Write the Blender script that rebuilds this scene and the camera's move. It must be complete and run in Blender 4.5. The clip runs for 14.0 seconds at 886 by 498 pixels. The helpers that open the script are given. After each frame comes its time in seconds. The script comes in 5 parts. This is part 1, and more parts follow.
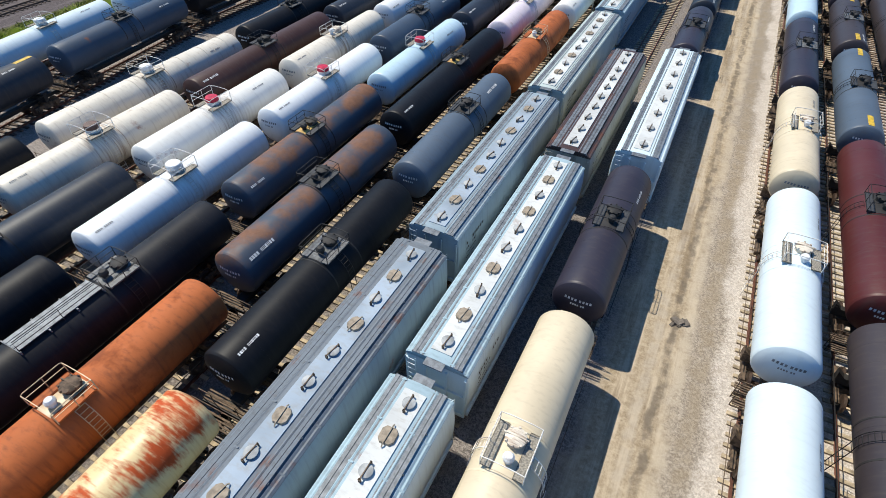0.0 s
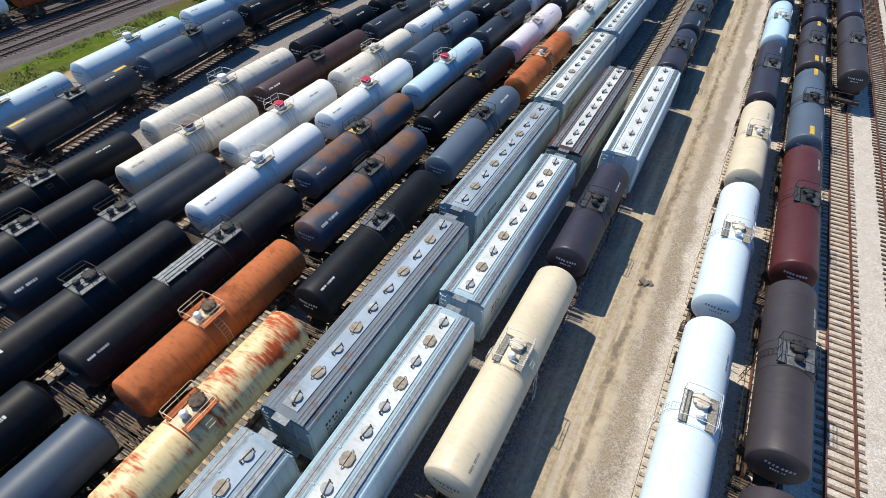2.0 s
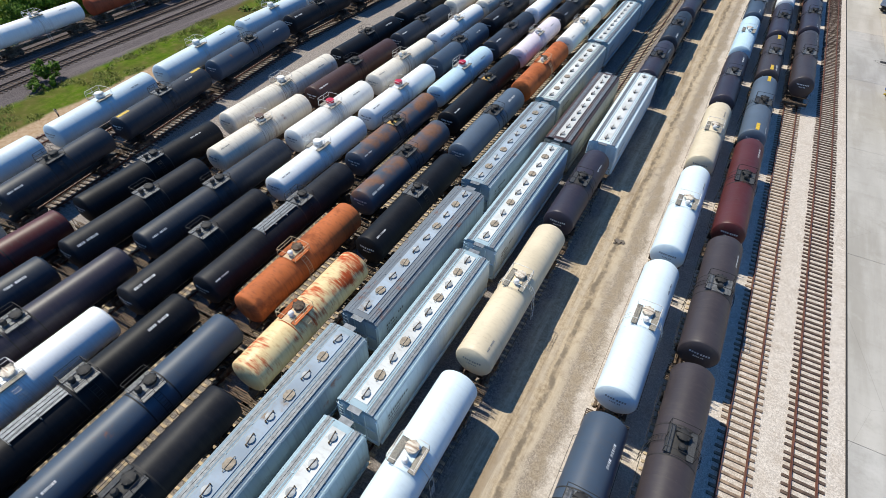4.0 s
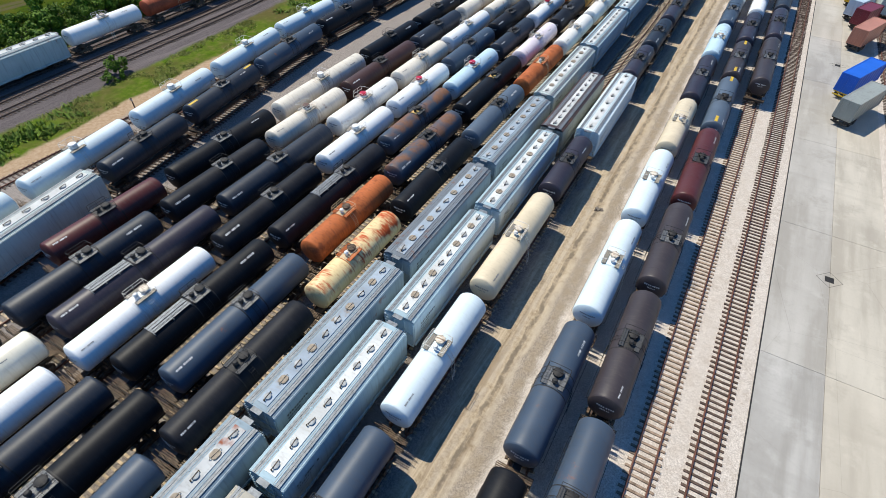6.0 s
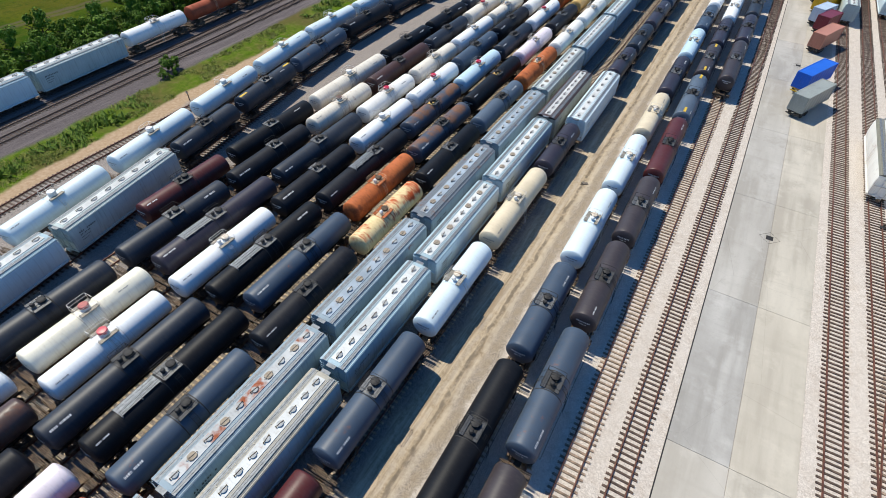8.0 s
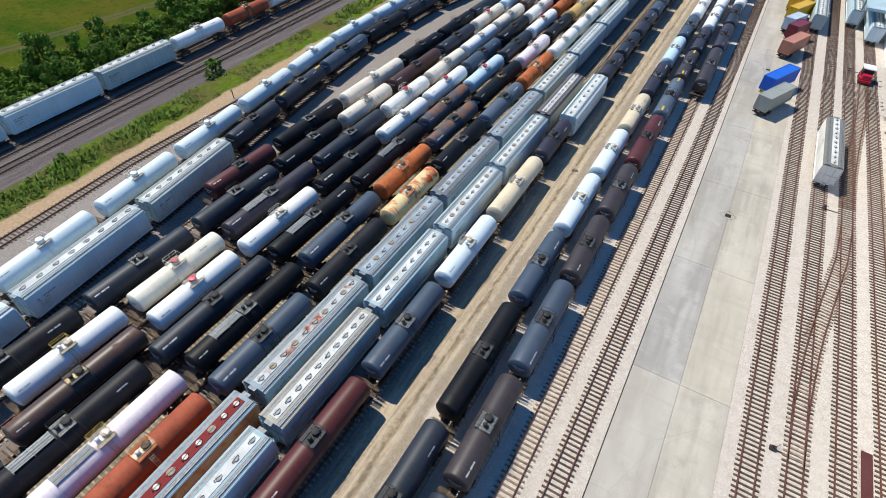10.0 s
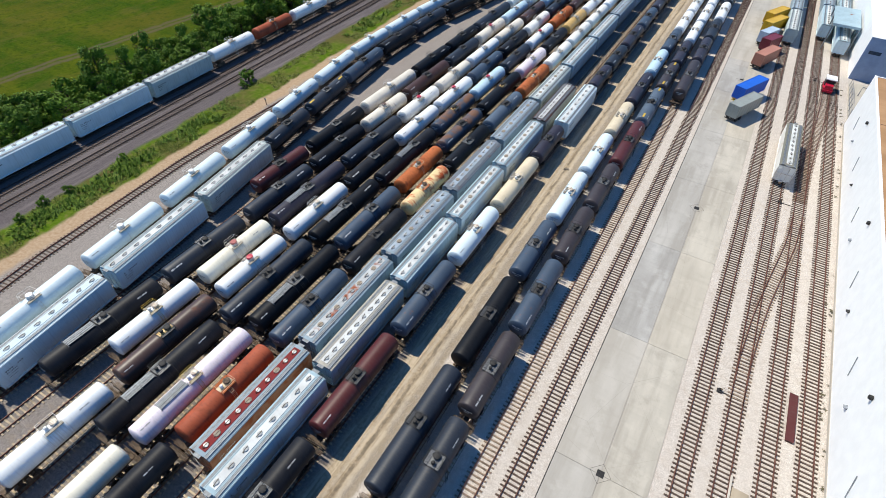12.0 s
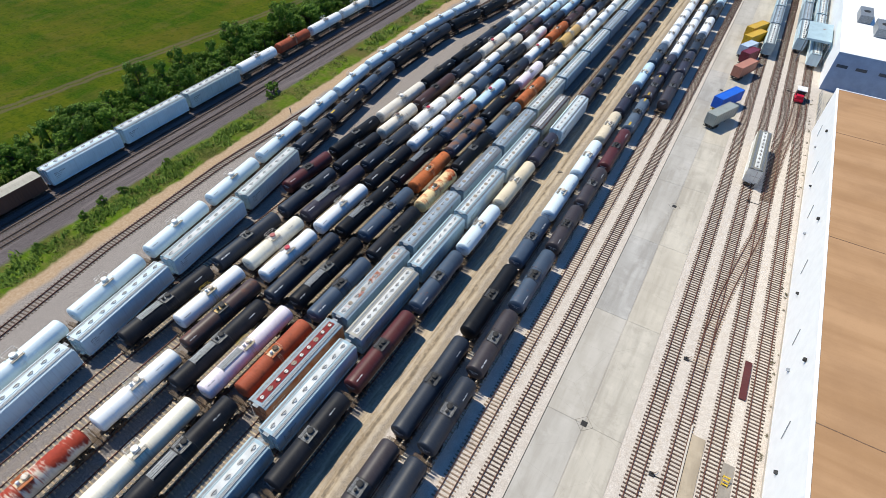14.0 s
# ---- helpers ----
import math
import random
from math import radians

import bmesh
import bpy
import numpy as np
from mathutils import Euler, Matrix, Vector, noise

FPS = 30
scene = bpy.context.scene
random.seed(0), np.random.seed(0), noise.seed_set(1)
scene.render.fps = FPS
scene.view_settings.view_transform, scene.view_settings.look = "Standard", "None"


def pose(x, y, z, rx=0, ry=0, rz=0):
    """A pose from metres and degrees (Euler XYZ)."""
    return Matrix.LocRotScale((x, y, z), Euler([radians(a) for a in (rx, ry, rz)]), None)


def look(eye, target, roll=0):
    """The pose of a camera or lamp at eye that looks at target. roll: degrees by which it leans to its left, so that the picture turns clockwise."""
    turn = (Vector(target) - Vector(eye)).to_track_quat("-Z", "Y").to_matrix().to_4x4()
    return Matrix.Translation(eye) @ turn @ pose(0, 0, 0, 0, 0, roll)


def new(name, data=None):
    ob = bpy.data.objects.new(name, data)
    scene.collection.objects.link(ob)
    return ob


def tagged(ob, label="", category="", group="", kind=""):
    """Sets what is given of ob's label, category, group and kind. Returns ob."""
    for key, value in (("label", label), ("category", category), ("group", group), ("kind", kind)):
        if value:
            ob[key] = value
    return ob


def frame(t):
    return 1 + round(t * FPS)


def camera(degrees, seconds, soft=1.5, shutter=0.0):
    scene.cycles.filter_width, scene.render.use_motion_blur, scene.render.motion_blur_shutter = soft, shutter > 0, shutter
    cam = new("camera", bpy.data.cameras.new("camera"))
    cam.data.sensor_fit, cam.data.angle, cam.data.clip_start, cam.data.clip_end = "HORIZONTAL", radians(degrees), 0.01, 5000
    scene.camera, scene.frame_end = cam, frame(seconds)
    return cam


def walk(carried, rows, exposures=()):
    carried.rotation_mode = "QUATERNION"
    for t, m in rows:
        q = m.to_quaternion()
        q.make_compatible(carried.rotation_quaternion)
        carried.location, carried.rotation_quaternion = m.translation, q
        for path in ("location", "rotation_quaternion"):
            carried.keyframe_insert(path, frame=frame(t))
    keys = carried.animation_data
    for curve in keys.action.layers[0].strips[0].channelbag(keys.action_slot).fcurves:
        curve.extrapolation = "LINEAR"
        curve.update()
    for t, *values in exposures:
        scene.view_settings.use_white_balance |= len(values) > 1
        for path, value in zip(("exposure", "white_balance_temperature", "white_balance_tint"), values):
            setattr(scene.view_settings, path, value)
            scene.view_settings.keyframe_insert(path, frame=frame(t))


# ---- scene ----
cam = camera(80.2, 14.0, soft=0.6)
PATH = [
    (0, (-0.095, -0.038, 23.233), (-0.756, 1.26, 21.862), 0.4),
    (0.5, (0.448, -1.628, 24.31), (-0.225, -0.336, 22.939), 0.4),
    (1, (1.184, -3.511, 25.558), (0.502, -2.224, 24.188), 0.5),
    (1.5, (2.009, -5.518, 26.755), (1.32, -4.231, 25.387), 0.6),
    (2, (2.676, -7.6, 28.079), (1.987, -6.316, 26.709), 0.7),
    (2.5, (3.583, -10.035, 29.328), (2.89, -8.752, 27.959), 1.0),
    (3, (4.362, -12.465, 30.7), (3.668, -11.184, 29.33), 1.0),
    (5.5, (9.27, -26.0, 38.206), (8.584, -24.734, 36.819), 1.7),
    (6, (10.293, -28.601, 39.57), (9.607, -27.337, 38.18), 1.8),
    (6.5, (11.493, -31.508, 41.022), (10.807, -30.246, 39.63), 1.9),
    (7, (12.646, -34.473, 42.365), (11.961, -33.209, 40.974), 1.9),
    (7.5, (13.754, -37.531, 43.738), (13.07, -36.266, 42.347), 2.0),
    (8, (14.847, -40.454, 44.981), (14.162, -39.188, 43.593), 2.0),
    (10.5, (20.245, -54.972, 53.575), (19.561, -53.712, 52.18), 2.3),
    (11, (21.251, -57.711, 55.505), (20.566, -56.453, 54.11), 2.2),
    (11.5, (22.25, -60.44, 57.508), (21.566, -59.18, 56.114), 2.4),
    (12, (23.215, -63.057, 59.545), (22.531, -61.796, 58.151), 2.4),
    (12.5, (24.029, -65.43, 61.548), (23.346, -64.171, 60.152), 2.4),
    (13, (25.04, -67.93, 63.58), (24.356, -66.673, 62.184), 2.3),
    (13.5, (26.01, -70.408, 65.502), (25.323, -69.149, 64.108), 2.3),
    (14, (26.974, -72.909, 67.289), (26.285, -71.646, 65.899), 2.3),
]
walk(cam, [(t, look(eye, target, roll)) for t, eye, target, roll in PATH])

# ---------------------------------------------------------------- light
SHADOW = Vector((0.61, -0.14, -1.0)).normalized()      # the way the sunlight travels
world = bpy.data.worlds.new("sky")
scene.world = world
world.use_nodes = True
wn = world.node_tree.nodes
sky = wn.new("ShaderNodeTexSky")
sky.sky_type = "NISHITA"
sky.sun_disc = False
sky.sun_elevation = math.asin(-SHADOW.z)
sky.sun_rotation = math.atan2(-SHADOW.x, -SHADOW.y)
sky.dust_density = 0.3
sky.ozone_density = 3.0
wn["Background"].inputs["Strength"].default_value = 0.102
deep = wn.new("ShaderNodeMixRGB")
deep.blend_type = "MULTIPLY"
deep.inputs[0].default_value = 1.0
deep.inputs[2].default_value = (0.47, 0.94, 1.33, 1)
world.node_tree.links.new(sky.outputs["Color"], deep.inputs[1])
world.node_tree.links.new(deep.outputs[0], wn["Background"].inputs["Color"])
sun = new("sun", bpy.data.lights.new("sun", "SUN"))
sun.data.energy, sun.data.angle, sun.data.color = 5.0, radians(0.5), (1.0, 0.94, 0.80)
sun.matrix_world = Matrix.Translation((0, 0, 120)) @ SHADOW.to_track_quat("-Z", "Y").to_matrix().to_4x4()
scene.view_settings.exposure = 0.0

# ---------------------------------------------------------------- materials


class Nodes:
    """A small helper to write node materials."""

    def __init__(self, name, rough=0.6, metal=0.0, spec=0.5):
        self.m = bpy.data.materials.new(name)
        self.m.use_nodes = True
        self.t = self.m.node_tree
        self.b = self.t.nodes["Principled BSDF"]
        self.b.inputs["Roughness"].default_value = rough
        self.b.inputs["Metallic"].default_value = metal
        self.b.inputs["Specular IOR Level"].default_value = spec
        self.co = None

    def n(self, kind, **inputs):
        node = self.t.nodes.new(kind)
        for k, v in inputs.items():
            self.put(node, k.replace("_", " "), v)
        return node

    def put(self, node, key, v):
        if isinstance(v, bpy.types.NodeSocket):
            self.t.links.new(v, node.inputs[key])
        else:
            node.inputs[key].default_value = v

    def coords(self, scale=(1, 1, 1), world_space=False, jitter=True):
        if world_space:
            c = self.n("ShaderNodeNewGeometry").outputs["Position"]
        else:
            c = self.n("ShaderNodeTexCoord").outputs["Object"]
            if jitter:
                r = self.n("ShaderNodeObjectInfo").outputs["Random"]
                mul = self.n("ShaderNodeMath")
                mul.operation = "MULTIPLY"
                self.put(mul, 0, r)
                mul.inputs[1].default_value = 57.0
                add = self.n("ShaderNodeVectorMath")
                self.put(add, 0, c)
                self.put(add, 1, mul.outputs[0])
                c = add.outputs[0]
        mp = self.n("ShaderNodeMapping")
        self.put(mp, "Vector", c)
        mp.inputs["Scale"].default_value = scale
        return mp.outputs[0]

    def noise(self, co, scale=1.0, detail=4.0, rough=0.55, lo=0.0, hi=1.0):
        nz = self.n("ShaderNodeTexNoise", Scale=scale, Detail=detail, Roughness=rough)
        self.put(nz, "Vector", co)
        if (lo, hi) == (0.0, 1.0):
            return nz.outputs[0]
        return self.ramp(nz.outputs[0], lo, hi)

    def ramp(self, v, lo, hi):
        mr = self.n("ShaderNodeMapRange")
        mr.interpolation_type = "SMOOTHSTEP"
        self.put(mr, "Value", v)
        mr.inputs["From Min"].default_value, mr.inputs["From Max"].default_value = lo, hi
        return mr.outputs[0]

    def math(self, op, a, b=0.0):
        m = self.n("ShaderNodeMath")
        m.operation = op
        self.put(m, 0, a)
        self.put(m, 1, b)
        return m.outputs[0]

    def mix(self, f, a, b, mode="MIX"):
        m = self.n("ShaderNodeMixRGB")
        m.blend_type = mode
        for k, v in ((0, f), (1, a), (2, b)):
            if isinstance(v, (tuple, list)):
                v = (*v[:3], 1)
            self.put(m, k, v)
        return m.outputs[0]

    def sep(self, co):
        s = self.n("ShaderNodeSeparateXYZ")
        self.put(s, 0, co)
        return s.outputs

    def bump(self, h, strength=0.3, dist=0.02):
        b = self.n("ShaderNodeBump", Strength=strength, Distance=dist)
        self.put(b, "Height", h)
        self.t.links.new(b.outputs[0], self.b.inputs["Normal"])

    def done(self, col, rough=None):
        if isinstance(col, (tuple, list)):
            col = (*col[:3], 1)
        self.put(self.b, "Base Color", col)
        if rough is not None:
            self.put(self.b, "Roughness", rough)
        return self.m


def paint(name, col, rust=0.0, rust_col=(0.26, 0.085, 0.03), dirt=0.35, rough=0.42, dirt_col=(0.09, 0.075, 0.06), crest=0.0, faded=0.25, scales=False, collar=0.0, patchy=False):
    """Painted steel plate: faded patches, streaks that run down from the top, rust with a shape of its own."""
    k = Nodes(name, rough, spec=0.18 if max(col) < 0.03 else 0.35)
    co = k.coords()
    big = k.noise(co, 0.35, 3, 0.5)
    pale = tuple(min(1, c * 1.25 + 0.012) for c in col)
    dark = tuple(c * 0.78 for c in col)
    c = k.mix(k.ramp(big, 0.3, 0.7), dark, pale)
    c = k.mix(1 - faded if faded < 1 else 0.0, c, col)
    streak = k.noise(k.coords((1.2, 3.0, 0.18)), 1.6, 5, 0.6, 0.46, 0.78)
    c = k.mix(k.math("MULTIPLY", streak, dirt), c, dirt_col)
    fine = k.noise(co, 9.0, 6, 0.7)
    c = k.mix(k.math("MULTIPLY", k.ramp(fine, 0.58, 0.8), dirt * 0.6), c, dirt_col)
    if collar:
        along = k.math("ABSOLUTE", k.sep(k.coords(jitter=False))[1])
        runs = k.noise(k.coords((0.7, 4.5, 0.12)), 1.5, 5, 0.65, 0.42, 0.66)
        near = k.ramp(k.math("ADD", along, k.math("MULTIPLY", k.noise(co, 0.8, 4, 0.6), 2.0)), 3.4, 0.9)
        c = k.mix(k.math("MULTIPLY", k.math("MULTIPLY", runs, near), collar), c, (0.26, 0.14, 0.07))
    if rust > 0:
        patch = k.noise(co, 0.55, 7, 0.62)
        if patchy:
            patch = k.math("ADD", 0.10, k.math("MULTIPLY", k.noise(co, 0.33, 7, 0.6), 0.8))
        if scales:
            band = k.noise(k.coords((0.8, 4.2, 0.8)), 1.0, 6, 0.62)
            patch = k.math("ADD", k.math("MULTIPLY", patch, 0.45), k.math("MULTIPLY", band, 0.55))
            patch = k.math("ADD", patch, k.math("MULTIPLY", k.math("SUBTRACT", k.noise(co, 0.30, 3, 0.5), 0.5), 0.6))
        top = k.sep(k.coords(jitter=False))[2]
        if crest:
            patch = k.math("ADD", patch, k.math("MULTIPLY", k.math("SUBTRACT", k.ramp(top, 1.2, 4.4), 0.72), crest))
        mask = k.ramp(patch, 0.64 - 0.26 * rust, 0.80 - 0.24 * rust)
        rr = k.mix(k.noise(co, 3.0, 6, 0.65), tuple(v * 0.55 for v in rust_col), tuple(min(1, v * 1.5) for v in rust_col))
        c = k.mix(mask, c, rr)
        k.put(k.b, "Roughness", k.math("ADD", k.math("MULTIPLY", mask, 0.35), rough))
    k.bump(k.noise(co, 1.4, 2, 0.5), 0.12, 0.03)
    return k.done(c)


def plain(name, col, rough=0.6, metal=0.0, vary=0.35, scale=4.0):
    k = Nodes(name, rough, metal)
    co = k.coords()
    c = k.mix(k.noise(co, scale, 5, 0.6, 0.3, 0.7), tuple(v * (1 - vary) for v in col), tuple(min(1, v * (1 + vary * 0.6)) for v in col))
    k.bump(k.noise(co, scale * 6, 4, 0.6), 0.15, 0.01)
    return k.done(c)


PAINT = {
    "ice": paint("pale_ice_white_paint", (0.66, 0.755, 0.785), dirt=0.10, faded=0.15),
    "panel_red": paint("faded_red_hatch_strip", (0.20, 0.012, 0.012), rough=0.78, dirt=0.3, faded=0.15, rust=0.08),
    "panel_rust": paint("rust_streaked_hatch_strip", (0.50, 0.51, 0.50), rough=0.78, dirt=0.4, faded=0.5, rust=0.5, rust_col=(0.30, 0.085, 0.035)),
    "panel": paint("stained_hatch_strip", (0.60, 0.61, 0.59), rough=0.78, dirt=0.45, faded=0.6, rust=0.05, dirt_col=(0.34, 0.31, 0.25)),
    "panel_grey": paint("stained_grey_hatch_strip", (0.31, 0.37, 0.43), rough=0.78, dirt=0.4, faded=0.9, rust=0.16, dirt_col=(0.30, 0.26, 0.20), rust_col=(0.26, 0.17, 0.09)),
    "white": paint("white_paint", (0.82, 0.835, 0.825), dirt=0.10, faded=0.12, collar=0.35),
    "dull_white": paint("weathered_white_paint", (0.83, 0.80, 0.73), rust=0.05, dirt=0.18, dirt_col=(0.30, 0.25, 0.19), collar=0.6),
    "pink_white": paint("chalky_pinkish_white_paint", (0.78, 0.69, 0.72), dirt=0.22, rust=0.05),
    "light_blue": paint("pale_blue_paint", (0.50, 0.65, 0.73), dirt=0.14),
    "cream": paint("cream_paint", (0.67, 0.565, 0.395), dirt=0.22, faded=0.3, dirt_col=(0.28, 0.20, 0.12)),
    "old_cream": paint("stained_cream_paint", (0.76, 0.69, 0.57), dirt=0.30, rust=0.06, dirt_col=(0.30, 0.21, 0.13), collar=0.8),
    "pale_cream": paint("pale_cream_paint", (0.80, 0.745, 0.60), dirt=0.2, faded=0.3, dirt_col=(0.34, 0.25, 0.14), collar=0.5),
    "tan": paint("tan_paint", (0.62, 0.46, 0.28), dirt=0.25),
    "yellow_cream": paint("yellowed_paint", (0.60, 0.38, 0.12), dirt=0.4, rust=0.2),
    "black": paint("black_paint", (0.0075, 0.008, 0.010), dirt=0.22, rough=0.5, dirt_col=(0.035, 0.03, 0.027)),
    "soft_black": paint("faded_black_paint", (0.013, 0.0135, 0.017), dirt=0.35, rough=0.52, dirt_col=(0.04, 0.035, 0.032), faded=0.5),
    "navy": paint("dark_navy_paint", (0.021, 0.027, 0.039), dirt=0.25, rough=0.5),
    "blue": paint("slate_blue_paint", (0.052, 0.076, 0.112), dirt=0.25, rough=0.48, rust=0.04),
    "grey_blue": paint("grey_blue_paint", (0.085, 0.115, 0.155), dirt=0.3, rough=0.5),
    "purple": paint("dark_plum_paint", (0.034, 0.029, 0.042), dirt=0.28, rough=0.45),
    "brown": paint("dark_brown_paint", (0.044, 0.035, 0.038), dirt=0.35, rough=0.48),
    "oxide": paint("oxide_brown_paint", (0.060, 0.026, 0.020), dirt=0.35, rough=0.5),
    "maroon": paint("maroon_paint", (0.085, 0.017, 0.016), dirt=0.35, rough=0.46),
    "rust_blue": paint("rusting_blue_paint", (0.060, 0.075, 0.100), rust=0.06, dirt=0.3, crest=0.74, patchy=True, rust_col=(0.185, 0.088, 0.05)),
    "rust_brown": paint("rusting_brown_paint", (0.070, 0.040, 0.034), rust=0.5, dirt=0.4, rust_col=(0.14, 0.055, 0.035)),
    "orange": paint("orange_rust", (0.43, 0.112, 0.026), rust=0.5, dirt=0.6, rough=0.75, rust_col=(0.24, 0.07, 0.028), dirt_col=(0.13, 0.04, 0.02), faded=0.7),
    "red_orange": paint("red_orange_rust", (0.34, 0.068, 0.024), rust=0.3, dirt=0.4, rough=0.7, rust_col=(0.20, 0.06, 0.03), dirt_col=(0.10, 0.03, 0.02), faded=0.6),
    "rust_cream": paint("peeling_cream_paint", (0.78, 0.60, 0.31), rust=0.28, dirt=0.5, crest=0.50, rust_col=(0.46, 0.070, 0.012), dirt_col=(0.42, 0.20, 0.06), scales=True),
    "rust_white": paint("peeling_white_paint", (0.68, 0.58, 0.46), rust=0.62, dirt=0.35, crest=0.45, rust_col=(0.31, 0.035, 0.014), scales=True),
    "hop_grey": paint("hopper_grey_paint", (0.275, 0.350, 0.395), rough=0.78, dirt=0.3, rust=0.04),
    "hop_white": paint("hopper_white_paint", (0.60, 0.71, 0.745), rough=0.78, dirt=0.2, faded=0.2),
    "hop_green": paint("hopper_pale_green_paint", (0.46, 0.53, 0.51), rough=0.78, dirt=0.35, rust=0.06),
    "hop_blue": paint("hopper_pale_blue_paint", (0.355, 0.475, 0.525), rough=0.78, dirt=0.25, rust=0.08),
    "hop_rust": paint("hopper_rusted_paint", (0.40, 0.17, 0.085), rust=0.7, rough=0.78, dirt=0.4, rust_col=(0.32, 0.085, 0.026)),
    "hop_worn": paint("hopper_worn_roof_paint", (0.17, 0.195, 0.22), rust=0.28, rough=0.78, dirt=0.4, rust_col=(0.2, 0.08, 0.04)),
    "hop_olive": paint("hopper_olive_roof_paint", (0.21, 0.205, 0.165), rough=0.78, dirt=0.4),
    "hop_tan": paint("hopper_drab_paint", (0.42, 0.39, 0.32), rough=0.78, dirt=0.4),
    "box_brown": paint("boxcar_brown_paint", (0.11, 0.05, 0.035), dirt=0.4, rust=0.15),
}
STEEL = plain("bare_grey_steel", (0.25, 0.265, 0.28), 0.5, 0.3)
DECK_STEEL = plain("weathered_deck_steel", (0.135, 0.138, 0.142), 0.6, 0.2, vary=0.5, scale=6.0)
DARK = plain("grimy_black_steel", (0.022, 0.020, 0.019), 0.7)
GRIME = plain("dusty_running_gear", (0.135, 0.092, 0.060), 0.85, vary=0.6)
WHEEL = plain("wheel_steel", (0.09, 0.06, 0.045), 0.55, 0.4)
RAIL = plain("rusted_rail", (0.145, 0.056, 0.036), 0.6, 0.2, scale=1.5)
RAIL_DARK = plain("dark_worn_rail", (0.07, 0.05, 0.045), 0.55, 0.3, scale=1.5)
TIE = plain("weathered_tie_wood", (0.27, 0.195, 0.14), 0.9, vary=0.55, scale=2.0)
TIE_DARK = plain("creosoted_tie_wood", (0.105, 0.070, 0.052), 0.9, vary=0.5, scale=2.0)
TIE_TAN = plain("sun_bleached_tie_wood", (0.45, 0.36, 0.245), 0.9, vary=0.5, scale=2.0)
RED = plain("red_cap_paint", (0.55, 0.012, 0.045), 0.4)
YELLOW = plain("yellow_paint", (0.65, 0.42, 0.03), 0.5)
WHITE_MARK = plain("white_lettering", (0.72, 0.72, 0.70), 0.6)
GREY_MARK = plain("faded_grey_lettering", (0.22, 0.225, 0.23), 0.6)
BLACK_MARK = plain("black_lettering", (0.02, 0.02, 0.022), 0.6)
DECKING = plain("dark_deck_grating", (0.06, 0.062, 0.066), 0.7, 0.2, scale=14)
PALE_DECK = plain("pale_deck_grating", (0.30, 0.27, 0.22), 0.7, 0.1, vary=0.5, scale=14)
LID = plain("dusty_grey_lid", (0.40, 0.41, 0.40), 0.75, 0.0, 0.3, 2.0)
GRATING = plain("galvanised_grating", (0.19, 0.205, 0.22), 0.6, 0.3)
TAN_HATCH = plain("tan_hatch_cover", (0.33, 0.27, 0.20), 0.8)


# ---------------------------------------------------------------- building helpers
CACHE = {}


def mesh_of(key, builder):
    """One mesh for each key; alike parts share it. Its only slot is filled on the object."""
    if key not in CACHE:
        bm = bmesh.new()
        smooth = builder(bm)
        me = bpy.data.meshes.new(str(key[0]))
        bm.normal_update()
        if smooth:
            for f in bm.faces:
                f.smooth = True
            for e in bm.edges:
                if len(e.link_faces) == 2 and e.calc_face_angle(0) > 0.42:
                    e.smooth = False
        bm.to_mesh(me)
        bm.free()
        me.materials.append(None)
        CACHE[key] = me
    return CACHE[key]


def part(name, key, builder, material, parent=None, label="", at=None):
    ob = new(name, mesh_of((name, key), builder))
    ob.material_slots[0].link = "OBJECT"
    ob.material_slots[0].material = material
    if parent:
        ob.parent = parent
    if at is not None:
        ob.matrix_basis = at
    return tagged(ob, label)


def move(x, y, z):
    return Matrix.Translation((x, y, z))


def box(bm, x0, x1, y0, y1, z0, z1, m=None):
    vs = [bm.verts.new((x, y, z)) for z in (z0, z1) for y in (y0, y1) for x in (x0, x1)]
    for f in ((0, 2, 3, 1), (4, 5, 7, 6), (0, 1, 5, 4), (2, 6, 7, 3), (0, 4, 6, 2), (1, 3, 7, 5)):
        bm.faces.new([vs[i] for i in f])
    if m is not None:
        bmesh.ops.transform(bm, matrix=m, verts=vs)
    return vs


def tube(bm, pts, r=0.022, n=5):
    """A bent pipe through the points."""
    pts = [Vector(p) for p in pts]
    rings = []
    for i, p in enumerate(pts):
        d = (pts[min(i + 1, len(pts) - 1)] - pts[max(i - 1, 0)]).normalized()
        a = d.orthogonal().normalized()
        b = d.cross(a)
        if rings:
            prev = rings[-1][0].co - pts[i - 1]
            a = (prev - d * prev.dot(d)).normalized()
            b = d.cross(a)
        rings.append([bm.verts.new(p + r * (a * math.cos(k * math.tau / n) + b * math.sin(k * math.tau / n))) for k in range(n)])
    for u, v in zip(rings, rings[1:]):
        for k in range(n):
            bm.faces.new((u[k], u[(k + 1) % n], v[(k + 1) % n], v[k]))
    bm.faces.new(rings[0][::-1])
    bm.faces.new(rings[-1])


